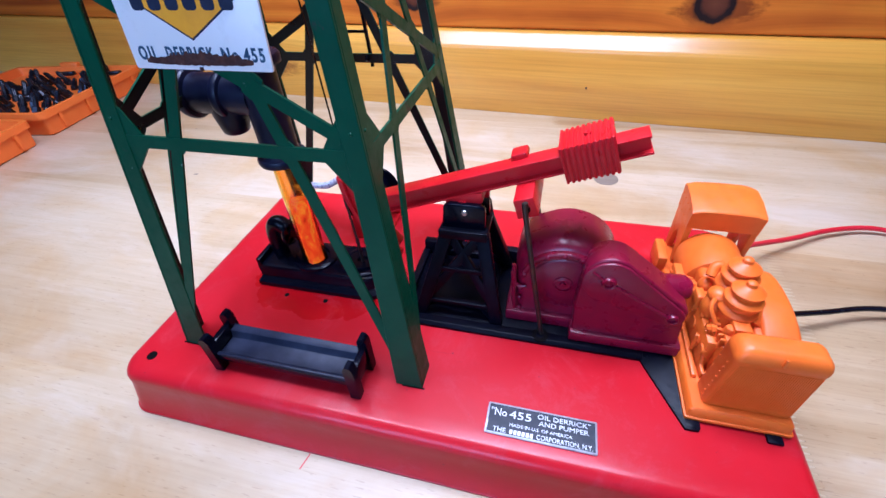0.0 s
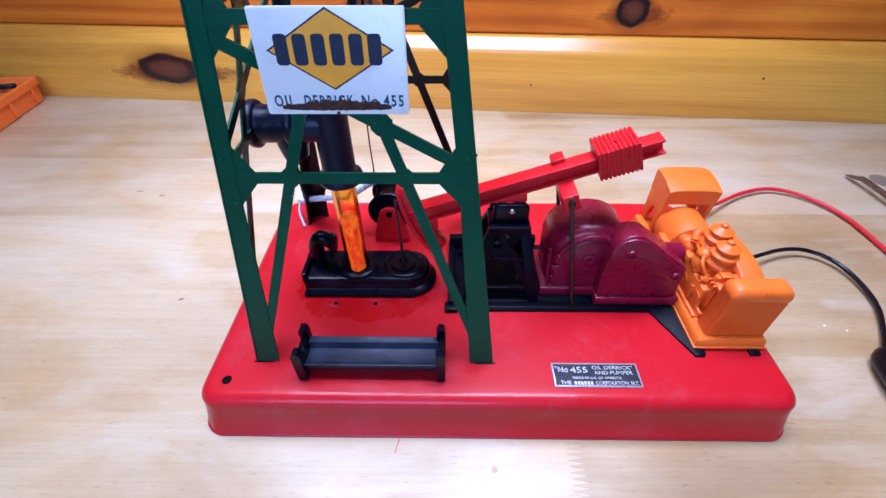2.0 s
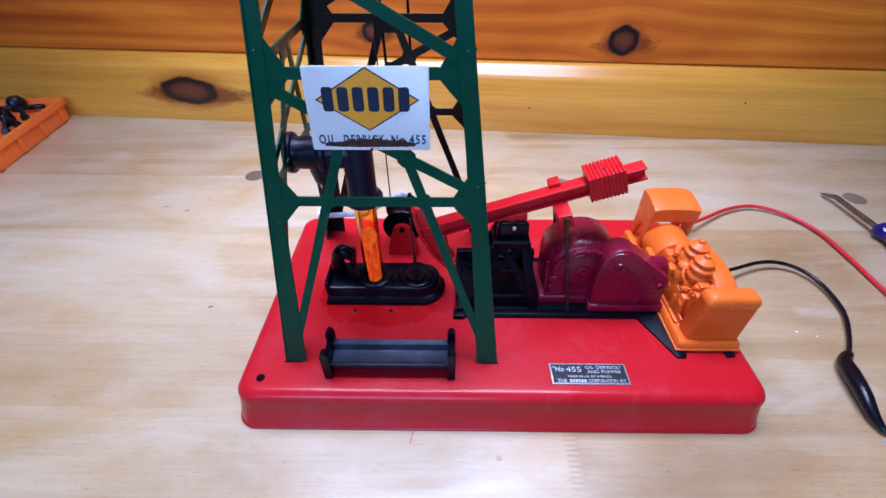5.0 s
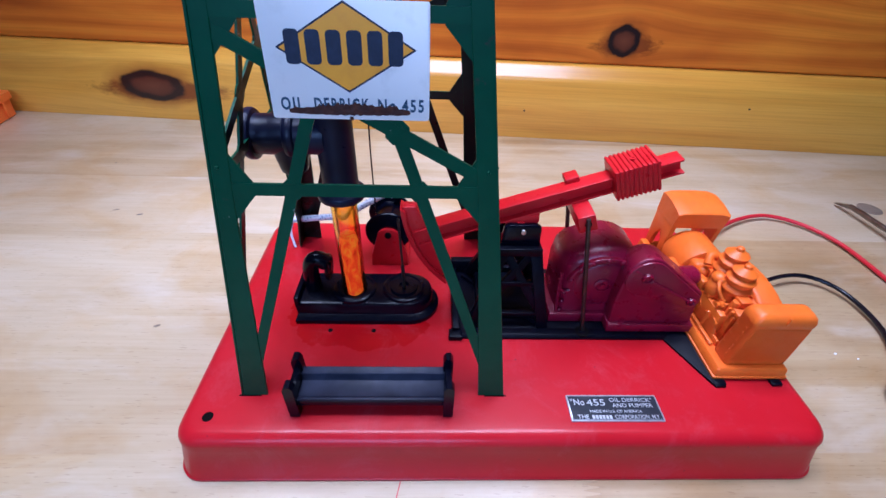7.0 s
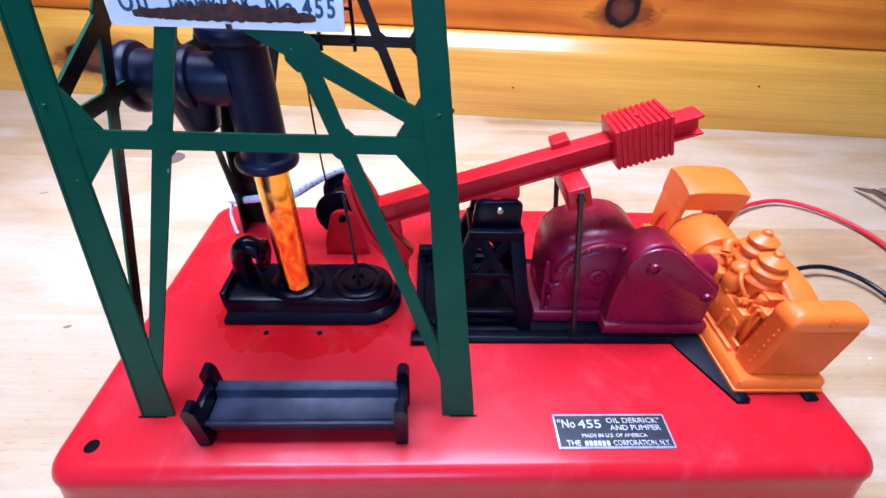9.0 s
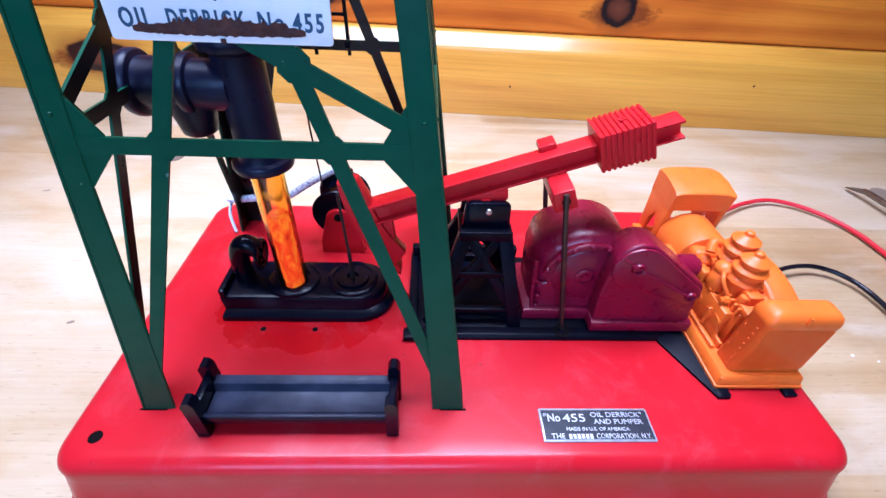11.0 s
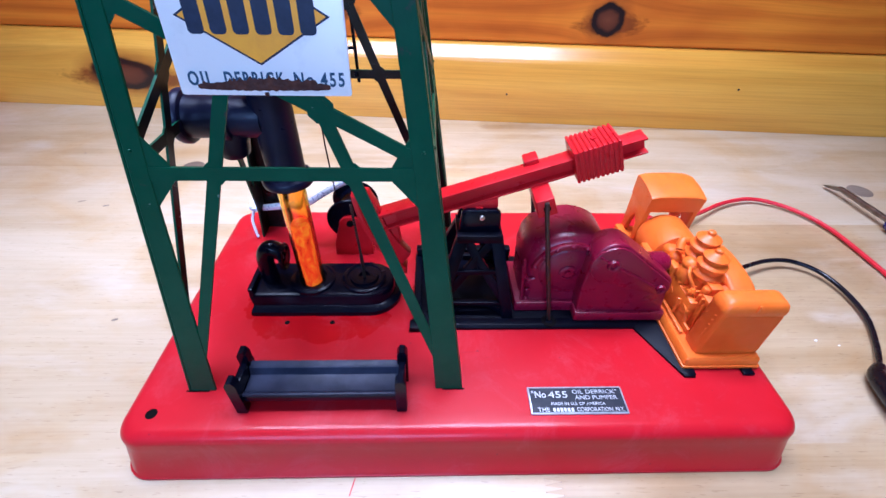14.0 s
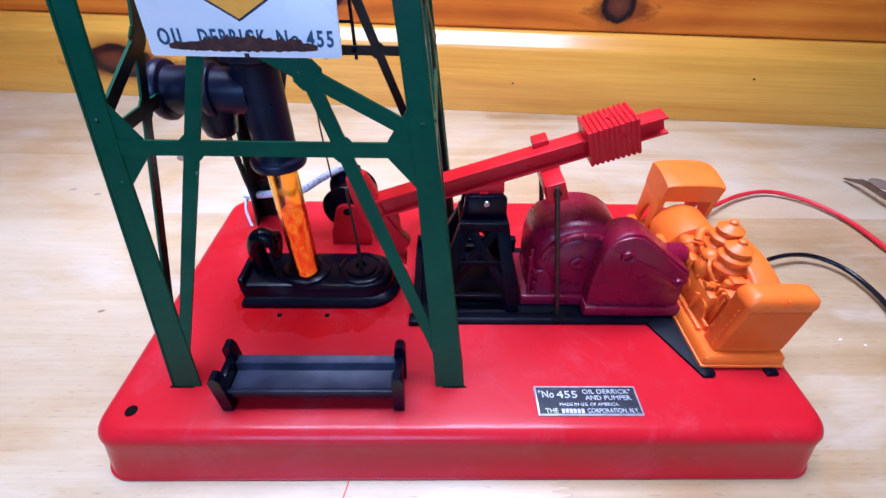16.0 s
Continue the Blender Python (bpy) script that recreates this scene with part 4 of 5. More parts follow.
# ---- hoist drum with its string ----
def hoist():
    t = thing("hoist_drum", "black hoist drum held by a red plastic bracket", "hoist")
    x, z = 0.0702, 0.0408
    for y in (0.0922, 0.1122):
        arc = [(x + 0.0052 * math.cos(radians(a)), z - 0.001 + 0.0042 * math.sin(radians(a))) for a in range(0, 181, 15)]
        prof = [(x - 0.0088, H), (x + 0.0092, H), (x + 0.0088, 0.0290)] + arc + [(x - 0.0084, 0.0290)]
        part("bracket_plate", prism(bmesh.new(), prof, "y", y, y + 0.0018, 0.0003), RED_PLASTIC, t)
    part("bracket_base", box(x - 0.0088, x + 0.0092, 0.0935, 0.1125, H, 0.0242, 0.0004), RED_PLASTIC, t)
    prof = [(0.0, 0.0938), (0.0106, 0.0940), (0.0110, 0.0947), (0.0106, 0.0954), (0.0076, 0.0958), (0.0070, 0.0972), (0.0074, 0.1000), (0.0070, 0.1025), (0.0074, 0.1050), (0.0070, 0.1080), (0.0076, 0.1098), (0.0108, 0.1103), (0.0112, 0.1110), (0.0108, 0.1116), (0, 0.1119)]
    part("drum", lathe(prof, (x, 0, z), "y", 32), BLACK_PLASTIC, t)
    part("axle", lathe([(0.0016, 0.0912), (0.0016, 0.1145)], (x, 0, z), "y", 14), HOLE_SHADE, t)
    part("pawl", bar((x + 0.003, 0.1095, z + 0.006), (x + 0.0035, 0.1095, z + 0.0125), 0.0022, 0.0022, 0.0005), BLACK_PLASTIC, t)
    s = thing("string", "white string with blue flecks tied between post and drum", "string")
    pts = [(0.0715, 0.1075, 0.0535), (0.0680, 0.1050, 0.0552), (0.0575, 0.1030, 0.0500), (0.0485, 0.1025, 0.0445), (0.0380, 0.1060, 0.0410), (0.0270, 0.1095, 0.0375), (0.0192, 0.1110, 0.0360), (0.0178, 0.1180, 0.0355)]
    part("strand", tube(smooth_path(pts, 6), 0.0016, 8), STRING, s)
    part("loose_end", tube(smooth_path([(0.0200, 0.1105, 0.0360), (0.0185, 0.1080, 0.0300), (0.0205, 0.1045, 0.0228)], 6), 0.0007, 7), STRING, s)
    return t


hoist()


# ---- the pumping unit ----
BY = 0.0645                       # the beam's plane
PIVOT = (0.1243, 0.0735)          # its bearing, x and z
BEAM_A = math.atan(0.36)


def beam_at(s, y, h):
    """A point s along the beam from its bearing (positive to the counterweight), at y, h above its middle line."""
    c, n = math.cos(BEAM_A), math.sin(BEAM_A)
    return Vector((PIVOT[0] + s * c - h * n, y, 0.0763 + s * n + h * c))


def beam_prism(prof, y0, y1, bev=0.0):
    bm = bmesh.new()
    pts = []
    for s, h in prof:
        p = beam_at(s, 0, h)
        pts.append((p.x, p.z))
    return prism(bm, pts, "y", y0, y1, bev)


def pumping_unit():
    t = thing("pumping_unit", "toy oil pump with red walking beam on black skid", "pump")
    # black skid: sheet, rails and the tongue that runs to the engine
    skid = part("skid", box(0.1005, 0.1920, 0.0470, 0.0890, H, 0.0236, 0.0003), BLACK_DULL, t, "black plastic skid frame")
    part("front_rail", prism(bmesh.new(), [(0.0455, H), (0.0455, 0.0232), (0.0468, 0.0240), (0.0500, 0.0240), (0.0500, H)], "x", 0.0995, 0.1905, 0.0002), BLACK_DULL, skid)
    part("rear_rail", box(0.1005, 0.1440, 0.0860, 0.0895, H, 0.0305, 0.0004), BLACK_DULL, skid)
    part("end_rail", box(0.1000, 0.1030, 0.0480, 0.0890, H, 0.0262, 0.0004), BLACK_DULL, skid)
    part("end_pad", box(0.0985, 0.1040, 0.0445, 0.0490, H, 0.0246, 0.0004), BLACK_DULL, skid)
    part("tongue", prism(bmesh.new(), [(0.1895, 0.0456), (0.2005, 0.0225), (0.2045, 0.0225), (0.2045, 0.0900), (0.1895, 0.0900)], "z", H, 0.0231, 0.0002), BLACK_DULL, skid)
    part("slot", lathe([(0.0030, 0.0234), (0.0030, 0.0241), (0.0027, 0.02415), (0, 0.0238)], (0.1552, 0.0485, 0), segs=16), HOLE_SHADE, skid)
    for x0, y0, x1, y1 in ((0.106, 0.052, 0.138, 0.083), (0.106, 0.083, 0.138, 0.052)):
        part("floor_rib", bar((x0, y0, 0.0244), (x1, y1, 0.0244), 0.0030, 0.0022, 0.0004), BLACK_DULL, skid)
    # samson post: four splayed legs, ties, bearing block
    post = part("samson_post", box(0.1165, 0.1335, 0.0568, 0.0705, 0.0592, 0.0616, 0.0004), BLACK_DULL, t, "black lattice post with splayed legs")
    part("top_lip", box(0.1165, 0.1335, 0.0560, 0.0572, 0.0585, 0.0620, 0.0003), BLACK_DULL, post)
    for sx in (0, 1):
        for sy in (0, 1):
            top = (0.1190 if sx == 0 else 0.1315, 0.0592 if sy == 0 else 0.0692, 0.0600)
            low = (0.1085 if sx == 0 else 0.1385, 0.0515 if sy == 0 else 0.0850, 0.0232)
            part("leg", bar(low, top, 0.0046, 0.0030, 0.0003, (0, 1, 0)), BLACK_DULL, post)
    for za in (0.0300, 0.0445):
        f = (za - 0.0232) / 0.0368
        xa, xb = 0.1085 + 0.0105 * f, 0.1385 - 0.0070 * f
        for ya in (0.0515 + 0.008 * f, 0.0850 - 0.0158 * f):
            part("tie", bar((xa, ya, za), (xb, ya, za), 0.0022, 0.0022, 0.0003), BLACK_DULL, post)
    for y0, y1 in ((0.0530, 0.0592), (0.0820, 0.0695)):
        part("diagonal", bar((0.1105, y0, 0.0300), (0.1300, y1, 0.0575), 0.0034, 0.0018, 0.0002, (0, 1, 0)), BLACK_DULL, post)
        part("diagonal", bar((0.1370, y0, 0.0300), (0.1205, y1, 0.0575), 0.0034, 0.0018, 0.0002, (0, 1, 0)), BLACK_DULL, post)
    part("cross_plate", box(0.1110, 0.1365, 0.0560, 0.0800, 0.0238, 0.0275, 0.0008), BLACK_DULL, post)
    part("stay", bar((0.1345, 0.0860, 0.0240), (0.1310, 0.0715, 0.0660), 0.0024, 0.0018, 0.0002), BLACK_DULL, post)
    for y in (0.0600, 0.0690):
        prof = [(0.1172, 0.0612), (0.1326, 0.0612), (0.1322, 0.0700), (0.1306, 0.0712), (0.1200, 0.0712), (0.1180, 0.0700)]
        part("bearing_plate", prism(bmesh.new(), prof, "y", y - 0.0012, y + 0.0012, 0.0005), BLACK_PLASTIC, post)
    part("bearing_pin", lathe([(0.0, 0.0580), (0.0009, 0.0581), (0.0011, 0.0585), (0.0011, 0.0720)], (0.1253, 0, 0.0683), "y", 14), BRIGHT_STEEL, post)
    # walking beam
    beam = part("walking_beam", beam_prism([(-0.042, -0.0030), (0.0565, -0.0024), (0.0565, 0.0026), (-0.042, 0.0030)], BY - 0.0008, BY + 0.0008), RED_PLASTIC, t, "red plastic walking beam of I section")
    for h0, h1 in ((0.0026, 0.0036), (-0.0034, -0.0026)):
        k = 0.82
        part("beam_flange", beam_prism([(-0.042, h0), (0.0568, h0 * k), (0.0568, h1 * k), (-0.042, h1)], BY - 0.0034, BY + 0.0034, 0.0002), RED_PLASTIC, beam)
    part("pivot_block", prism(bmesh.new(), [(0.1178, 0.0712), (0.1195, 0.0690), (0.1290, 0.0690), (0.1312, 0.0716), (0.1308, 0.0752)], "y", BY - 0.0036, BY + 0.0036, 0.0004), RED_PLASTIC, beam)
    part("pivot_hub", lathe([(0.0026, 0.0602), (0.0026, 0.0688)], (0.1243, 0, 0.0690), "y", 16), RED_PLASTIC, beam)
    part("pivot_ear", box(0.1262, 0.1322, BY + 0.0030, BY + 0.0062, 0.0690, 0.0745, 0.0005), RED_PLASTIC, beam)
    # horse head: a sector, its centre and radius fitted to the camera's view
    px, pz, pr = 0.1348, 0.0800, 0.0560

    def head_arc(r, a0, a1, step):
        return [(px + r * math.cos(radians(a)), pz + r * math.sin(radians(a))) for a in range(a0, a1, step)]
    part("horse_head", prism(bmesh.new(), head_arc(pr - 0.0008, 184, 228, 4) + head_arc(pr - 0.0080, 222, 189, -6) + [(px - 0.0500, pz - 0.0038)], "y", BY - 0.0022, BY + 0.0022, 0.0003), RED_PLASTIC, beam)
    part("head_rim", prism(bmesh.new(), head_arc(pr, 184, 229, 4) + head_arc(pr - 0.0018, 226, 183, -4), "y", BY - 0.0036, BY + 0.0036, 0.0002), RED_PLASTIC, beam)
    part("head_web", prism(bmesh.new(), [(0.0850, 0.0640), (0.0940, 0.0668), (0.0962, 0.0460), (0.0950, 0.0412), (0.0890, 0.0500)], "y", BY - 0.0010, BY + 0.0030, 0.0003), RED_PLASTIC, beam)
    # ribbed counterweight
    cw = part("counterweight", beam_prism([(0.0332, -0.0044), (0.0480, -0.0044), (0.0480, 0.0064), (0.0332, 0.0064)], BY - 0.0060, BY + 0.0060), RED_PLASTIC, beam, "ribbed red counterweight block")
    for i in range(10):
        s = 0.0328 + i * 0.00156
        part("rib", beam_prism([(s, -0.0048), (s + 0.0010, -0.0048), (s + 0.0010, 0.0069), (s, 0.0069)], BY - 0.0065, BY + 0.0065, 0.0003), RED_PLASTIC, cw)
    p = beam_at(0.0408, BY, 0.0071)
    bm = lathe([(0.0011, -0.0006), (0.0011, 0.0001), (0.0006, 0.0001), (0, -0.0005)], segs=12)
    bm.transform(Matrix.Translation(p) @ pose(0, 0, 0, 0, -math.degrees(BEAM_A), 0))
    part("set_screw", bm, RED_PLASTIC, cw)
    # equaliser yoke and pitman rods
    yoke = part("yoke", beam_prism([(0.0170, -0.0098), (0.0238, -0.0098), (0.0236, -0.0030), (0.0174, -0.0030)], BY - 0.0128, BY + 0.0128, 0.0005), RED_PLASTIC, beam, "red yoke across the beam")
    part("yoke_saddle", beam_prism([(0.0172, 0.0028), (0.0226, 0.0028), (0.0224, 0.0050), (0.0174, 0.0050)], BY + 0.0008, BY + 0.0066, 0.0004), RED_PLASTIC, yoke)
    part("yoke_eye", lathe([(0.0013, BY - 0.0130), (0.0013, BY - 0.0110)], (beam_at(0.0206, 0, -0.0066).x, 0, beam_at(0.0206, 0, -0.0066).z), "y", 14), HOLE_SHADE, yoke)
    for y, s in ((BY - 0.0132, -1), (BY + 0.0132, 1)):
        top = beam_at(0.0206, y, -0.0066)
        part("pitman_rod", tube(smooth_path([top + Vector((0, -s * 0.006, 0)), top + Vector((0, -s * 0.001, 0.0004)), top + Vector((0.0001, s * 0.0006, -0.002)), (0.1555, 0.0492 if s < 0 else 0.0800, 0.0238)], 6), 0.00085, 10), DARK_STEEL, yoke, "thin dark steel rod")
    # gearbox
    outline = [(0.1440, 0.0258), (0.1440, 0.0340), (0.1434, 0.0470), (0.1446, 0.0540), (0.1472, 0.0576)]
    outline += [(0.1612 + 0.0169 * math.cos(radians(a)), 0.0452 + 0.0169 * math.sin(radians(a))) for a in range(120, -1, -8)] + [(0.1800, 0.0400), (0.1810, 0.0258)]
    rings = []
    for y, d in ((0.0782, 0.0022), (0.0774, 0.0006), (0.0764, 0.0), (0.0640, 0.0), (0.0612, 0.0003), (0.0590, 0.0010), (0.0574, 0.0020), (0.0565, 0.0031), (0.0562, 0.0040)):
        k = 1 - d / 0.0185
        rings.append([(0.1622 + (x - 0.1622) * k, y, 0.0258 + (z - 0.0258) * (1 - d / 0.0365)) for x, z in outline])
    g = part("gearbox", loft(rings), MAROON, t, "glossy maroon plastic gearbox housing", 50)
    hx, hz = 0.1605, 0.0440
    for r0, r1, a0, a1 in ((0.0149, 0.0130, 172, 24),):
        outer = [(hx + r0 * math.cos(radians(a)), hz + r0 * math.sin(radians(a))) for a in range(a0, a1, -6)]
        inner = [(hx + r1 * math.cos(radians(a)), hz + r1 * math.sin(radians(a))) for a in range(a0, a1, -6)]
        part("cover_rim", prism(bmesh.new(), outer + inner[::-1], "y", 0.0546, 0.0570, 0.0006, 3), MAROON, g)
    part("cover", lathe([(0.0112, 0.0570), (0.0112, 0.0560), (0.0104, 0.0555), (0.0, 0.0554)], (hx, 0, hz), "y", 32), MAROON, g)
    part("hub", lathe([(0.0034, 0.0560), (0.0034, 0.0550), (0.0026, 0.0546), (0.0024, 0.0551), (0.0012, 0.0551), (0.0010, 0.0544), (0, 0.0544)], (hx, 0, hz + 0.0005), "y", 20), MAROON, g)
    for i in range(6):
        a = radians(165 - 24 * i)
        part("rivet", ball((hx + 0.0138 * math.cos(a), 0.0548, hz + 0.0138 * math.sin(a)), 0.0010, (1, 0.8, 1), None, 10, 6), MAROON, g)
    for z in (0.0292, 0.0345, 0.0395):
        part("rivet", ball((0.1462 - (z - 0.03) * 0.02, 0.0560, z), 0.0010, (1, 0.8, 1), None, 10, 6), MAROON, g)
    part("side_rim", tube(smooth_path([(0.1432, 0.0566, 0.0500), (0.1440, 0.0560, 0.0425), (0.1460, 0.0556, 0.0408), (0.1480, 0.0556, 0.0412)], 5), 0.0007, 8), MAROON, g)
    part("side_rim", tube([(0.1446, 0.0558, 0.0285), (0.1440, 0.0558, 0.0340), (0.1430, 0.0562, 0.0470)], 0.0007, 8), MAROON, g)
    part("foot_flange", box(0.1415, 0.1680, 0.0540, 0.0800, 0.0238, 0.0288, 0.0006), MAROON, g)
    # belt case in front
    c1, r1, c2, r2 = (0.1718, 0.0540), 0.0082, (0.1930, 0.0424), 0.0046
    d = math.hypot(c2[0] - c1[0], c2[1] - c1[1])
    base_a = math.degrees(math.atan2(c2[1] - c1[1], c2[0] - c1[0]))
    off = math.degrees(math.acos((r1 - r2) / d))
    prof = [(0.1635, 0.0265), (0.1628, 0.0400)]
    prof += [(c1[0] + r1 * math.cos(radians(a)), c1[1] + r1 * math.sin(radians(a))) for a in np.linspace(185, base_a + off, 14)]
    prof += [(c2[0] + r2 * math.cos(radians(a)), c2[1] + r2 * math.sin(radians(a))) for a in np.linspace(base_a + off, -25, 8)]
    prof += [(0.1985, 0.0265)]
    case = part("belt_case", prism(bmesh.new(), [(float(a), float(b)) for a, b in prof], "y", 0.0478, 0.0582, 0.0022, 4), MAROON, t, "glossy maroon tapered belt cover", 38, True)
    guard = [(c1[0] + 0.0084 * math.cos(radians(a)), c1[1] - 0.0012 + 0.0084 * math.sin(radians(a))) for a in np.linspace(base_a + off, base_a - off + 360, 16)]
    guard += [(c2[0] + 0.0040 * math.cos(radians(a)), c2[1] - 0.0010 + 0.0040 * math.sin(radians(a))) for a in np.linspace(base_a - off + 360, base_a + off + 360, 8)]
    part("belt_guard", prism(bmesh.new(), [(float(a), float(b)) for a, b in guard], "y", 0.0468, 0.0482, 0.0006), MAROON, case)
    part("case_flange", box(0.1628, 0.1995, 0.0462, 0.0600, 0.0232, 0.0280, 0.0007), MAROON, case)
    part("case_rib", tube([(0.1660, 0.0467, 0.0572), (0.1700, 0.0465, 0.0543)], 0.0005, 8), MAROON, case)
    part("case_rib", tube([(0.1730, 0.0466, 0.0525), (0.1820, 0.0466, 0.0474), (0.1914, 0.0466, 0.0418)], 0.0006, 8), MAROON, case)
    for (x, z), r in (((0.1714, 0.0535), 0.0024), ((0.1930, 0.0414), 0.0019)):
        part("boss", lathe([(r, 0.0484), (r, 0.0462), (r * 0.85, 0.0456), (r * 0.6, 0.0458), (r * 0.5, 0.0464), (0, 0.0464)], (x, 0, z), "y", 20), MAROON, case)
    part("shaft_case", lathe([(0.0040, 0.185), (0.0044, 0.1965), (0.0030, 0.1985), (0.0, 0.1988)], (0, 0.0570, 0.0460), "x", 20), MAROON, case)
    case.location = (0.0022, 0.0020, 0.0008)
    return t


pumping_unit()


# ---- the orange engine ----
def engine():
    t = thing("toy_engine", "orange plastic engine with radiator and raised hood", "engine")
    x0, x1 = 0.2005, 0.2300
    rings = [[(x, y, z) for x, y in round_rect(x0 + d, x1 - d, 0.0258 + d, 0.1090 - d, 0.0008, 3)] for d, z in ((0, 0.0231), (0, 0.0240), (0.0005, 0.0242), (0.0008, 0.0272), (0.0014, 0.0279))]
    base = part("bed_plate", loft(rings), ORANGE, t)
    for x in (0.2008, 0.2230):
        part("foot", box(x, x + 0.0042, 0.0232, 0.0268, H, 0.0232, 0.0003), BLACK_DULL, base, "small black foot tab")
    part("bed_rail", bar((0.2038, 0.038, 0.0286), (0.2038, 0.080, 0.0286), 0.0016, 0.0018, 0.0004), ORANGE, base)
    part("bed_rail", bar((0.2060, 0.038, 0.0292), (0.2060, 0.072, 0.0292), 0.0012, 0.0030, 0.0004), ORANGE, base)
    # radiator
    def rad(d, z):
        lean = 0.0020 * (z - 0.0276) / 0.0268
        return [(x, y, z) for x, y in round_rect(0.2045 + d + lean, 0.2288 - d, 0.0290 + d * 0.8, 0.0372 - d * 0.6, 0.0016, 4)]
    r = part("radiator", loft([rad(0.0004, 0.0276), rad(0, 0.0285), rad(0, 0.0490), rad(-0.0002, 0.0494), rad(-0.0002, 0.0510), rad(0.0003, 0.0528), rad(0.0014, 0.0540), rad(0.0030, 0.0544)]), ORANGE, t, "orange radiator with rounded top and fine grille")
    for i in range(36):
        x = 0.2062 + i * 0.00061
        part("grille_bar", bar((x, 0.02895, 0.0300), (x + 0.0016 * (35 - i) / 35, 0.02895, 0.0482), 0.00034, 0.00018, 0, (0, 1, 0)), ORANGE, r)
    part("tank_seam", bar((0.2170, 0.0287, 0.0510), (0.2170, 0.0287, 0.0540), 0.0007, 0.0006, 0.0001, (0, 1, 0)), ORANGE, r)
    for i in range(8):
        z = 0.0300 + i * 0.0024
        part("rivet", ball((0.2045 + 0.0013 * i / 7, 0.0312, z), 0.00024, (1, 1, 1), None, 8, 5), ORANGE, r)
        if i % 2 == 0:
            part("rivet", ball((0.2045 + 0.0013 * i / 7, 0.0352, z), 0.00022, (1, 1, 1), None, 8, 5), ORANGE, r)
    # long curved side cover along the far side
    prof = []
    for i in range(13):
        a = math.pi * i / 12
        prof.append((0.0385 + 0.020 * (1 - math.cos(a)), 0.0350 + 0.0135 * math.sin(a) ** 0.55))
    prof = [(0.0385, 0.0278)] + prof + [(0.0785, 0.0278)]
    part("side_cover", prism(bmesh.new(), prof, "x", 0.2185, 0.2290, 0.0016, 3), ORANGE, t)
    part("cover_lip", prism(bmesh.new(), [(0.040, 0.0400), (0.041, 0.0448), (0.052, 0.0462), (0.052, 0.0420)], "x", 0.2165, 0.2260, 0.0010, 3), ORANGE, t)
    part("block", box(0.2080, 0.2200, 0.0400, 0.0740, 0.0278, 0.0420, 0.0012, 2), ORANGE, t)
    part("side_panel", box(0.2050, 0.2085, 0.0425, 0.0700, 0.0278, 0.0405, 0.0008), ORANGE, t)
    part("shelf", box(0.2085, 0.2190, 0.0388, 0.0462, 0.0418, 0.0445, 0.0006), ORANGE, t)
    # two mushroom-headed cylinders
    for y, zt in ((0.0515, 0.0600), (0.0592, 0.0625)):
        prof = [(0.0046, 0.0400), (0.0046, zt - 0.0140), (0.0054, zt - 0.0132), (0.0057, zt - 0.0118), (0.0052, zt - 0.0108), (0.0042, zt - 0.0103), (0.0040, zt - 0.0092), (0.0052, zt - 0.0086), (0.0055, zt - 0.0072), (0.0047, zt - 0.0064), (0.0034, zt - 0.0060), (0.0033, zt - 0.0050), (0.0045, zt - 0.0046), (0.0046, zt - 0.0038), (0.0038, zt - 0.0032), (0.0022, zt - 0.0022), (0.0016, zt - 0.0019), (0.0014, zt - 0.0008), (0.0009, zt - 0.0004), (0, zt - 0.0003)]
        part("cylinder_head", lathe(prof, (0.2128, y, 0), segs=26), ORANGE, t)
    part("air_filter", ball((0.2072, 0.0550, 0.0440), 0.0038, (0.85, 0.9, 1.3)), ORANGE, t)
    part("filter_cap", ball((0.2080, 0.0556, 0.0490), 0.0034, (1, 1, 0.75)), ORANGE, t)
    part("pump_body", ball((0.2075, 0.0650, 0.0440), 0.0026, (1, 1, 1.1)), ORANGE, t)
    part("manifold", tube(smooth_path([(0.2072, 0.0640, 0.0490), (0.2087, 0.0665, 0.0515), (0.2120, 0.0660, 0.0510), (0.2142, 0.0625, 0.0495)], 6), 0.0017, 12), ORANGE, t)
    part("pump_nose", lathe([(0.0022, 0.2035), (0.0026, 0.2045), (0.0026, 0.2085)], (0, 0.0600, 0.0395), "x", 14), ORANGE, t)
    for i in range(5):
        part("spring_coil", lathe([(0.0016, 0.2056 + i * 0.0011), (0.0022, 0.2060 + i * 0.0011), (0.0016, 0.2064 + i * 0.0011)], (0, 0.0485 - i * 0.0004, 0.0402), "x", 14), ORANGE, t)
    for y, z, rr in ((0.0440, 0.0355, 0.0018), (0.0490, 0.0340, 0.0022), (0.0560, 0.0345, 0.0024), (0.0625, 0.0350, 0.0020), (0.0680, 0.0370, 0.0022)):
        part("fitting", lathe([(rr, 0.2045), (rr, 0.2060), (rr * 0.7, 0.2062), (rr * 0.7, 0.2085)], (0, y, z), "x", 12), ORANGE, t)
    for y, z in ((0.0470, 0.0425), (0.0535, 0.0412), (0.0612, 0.0428), (0.0655, 0.0400)):
        part("bolt", lathe([(0.0009, 0.2046), (0.0009, 0.2058), (0.0014, 0.2060), (0.0014, 0.2075)], (0, y, z), "x", 6), ORANGE, t)
    part("valve_cover", box(0.2102, 0.2150, 0.0425, 0.0475, 0.0440, 0.0478, 0.0005), ORANGE, t)
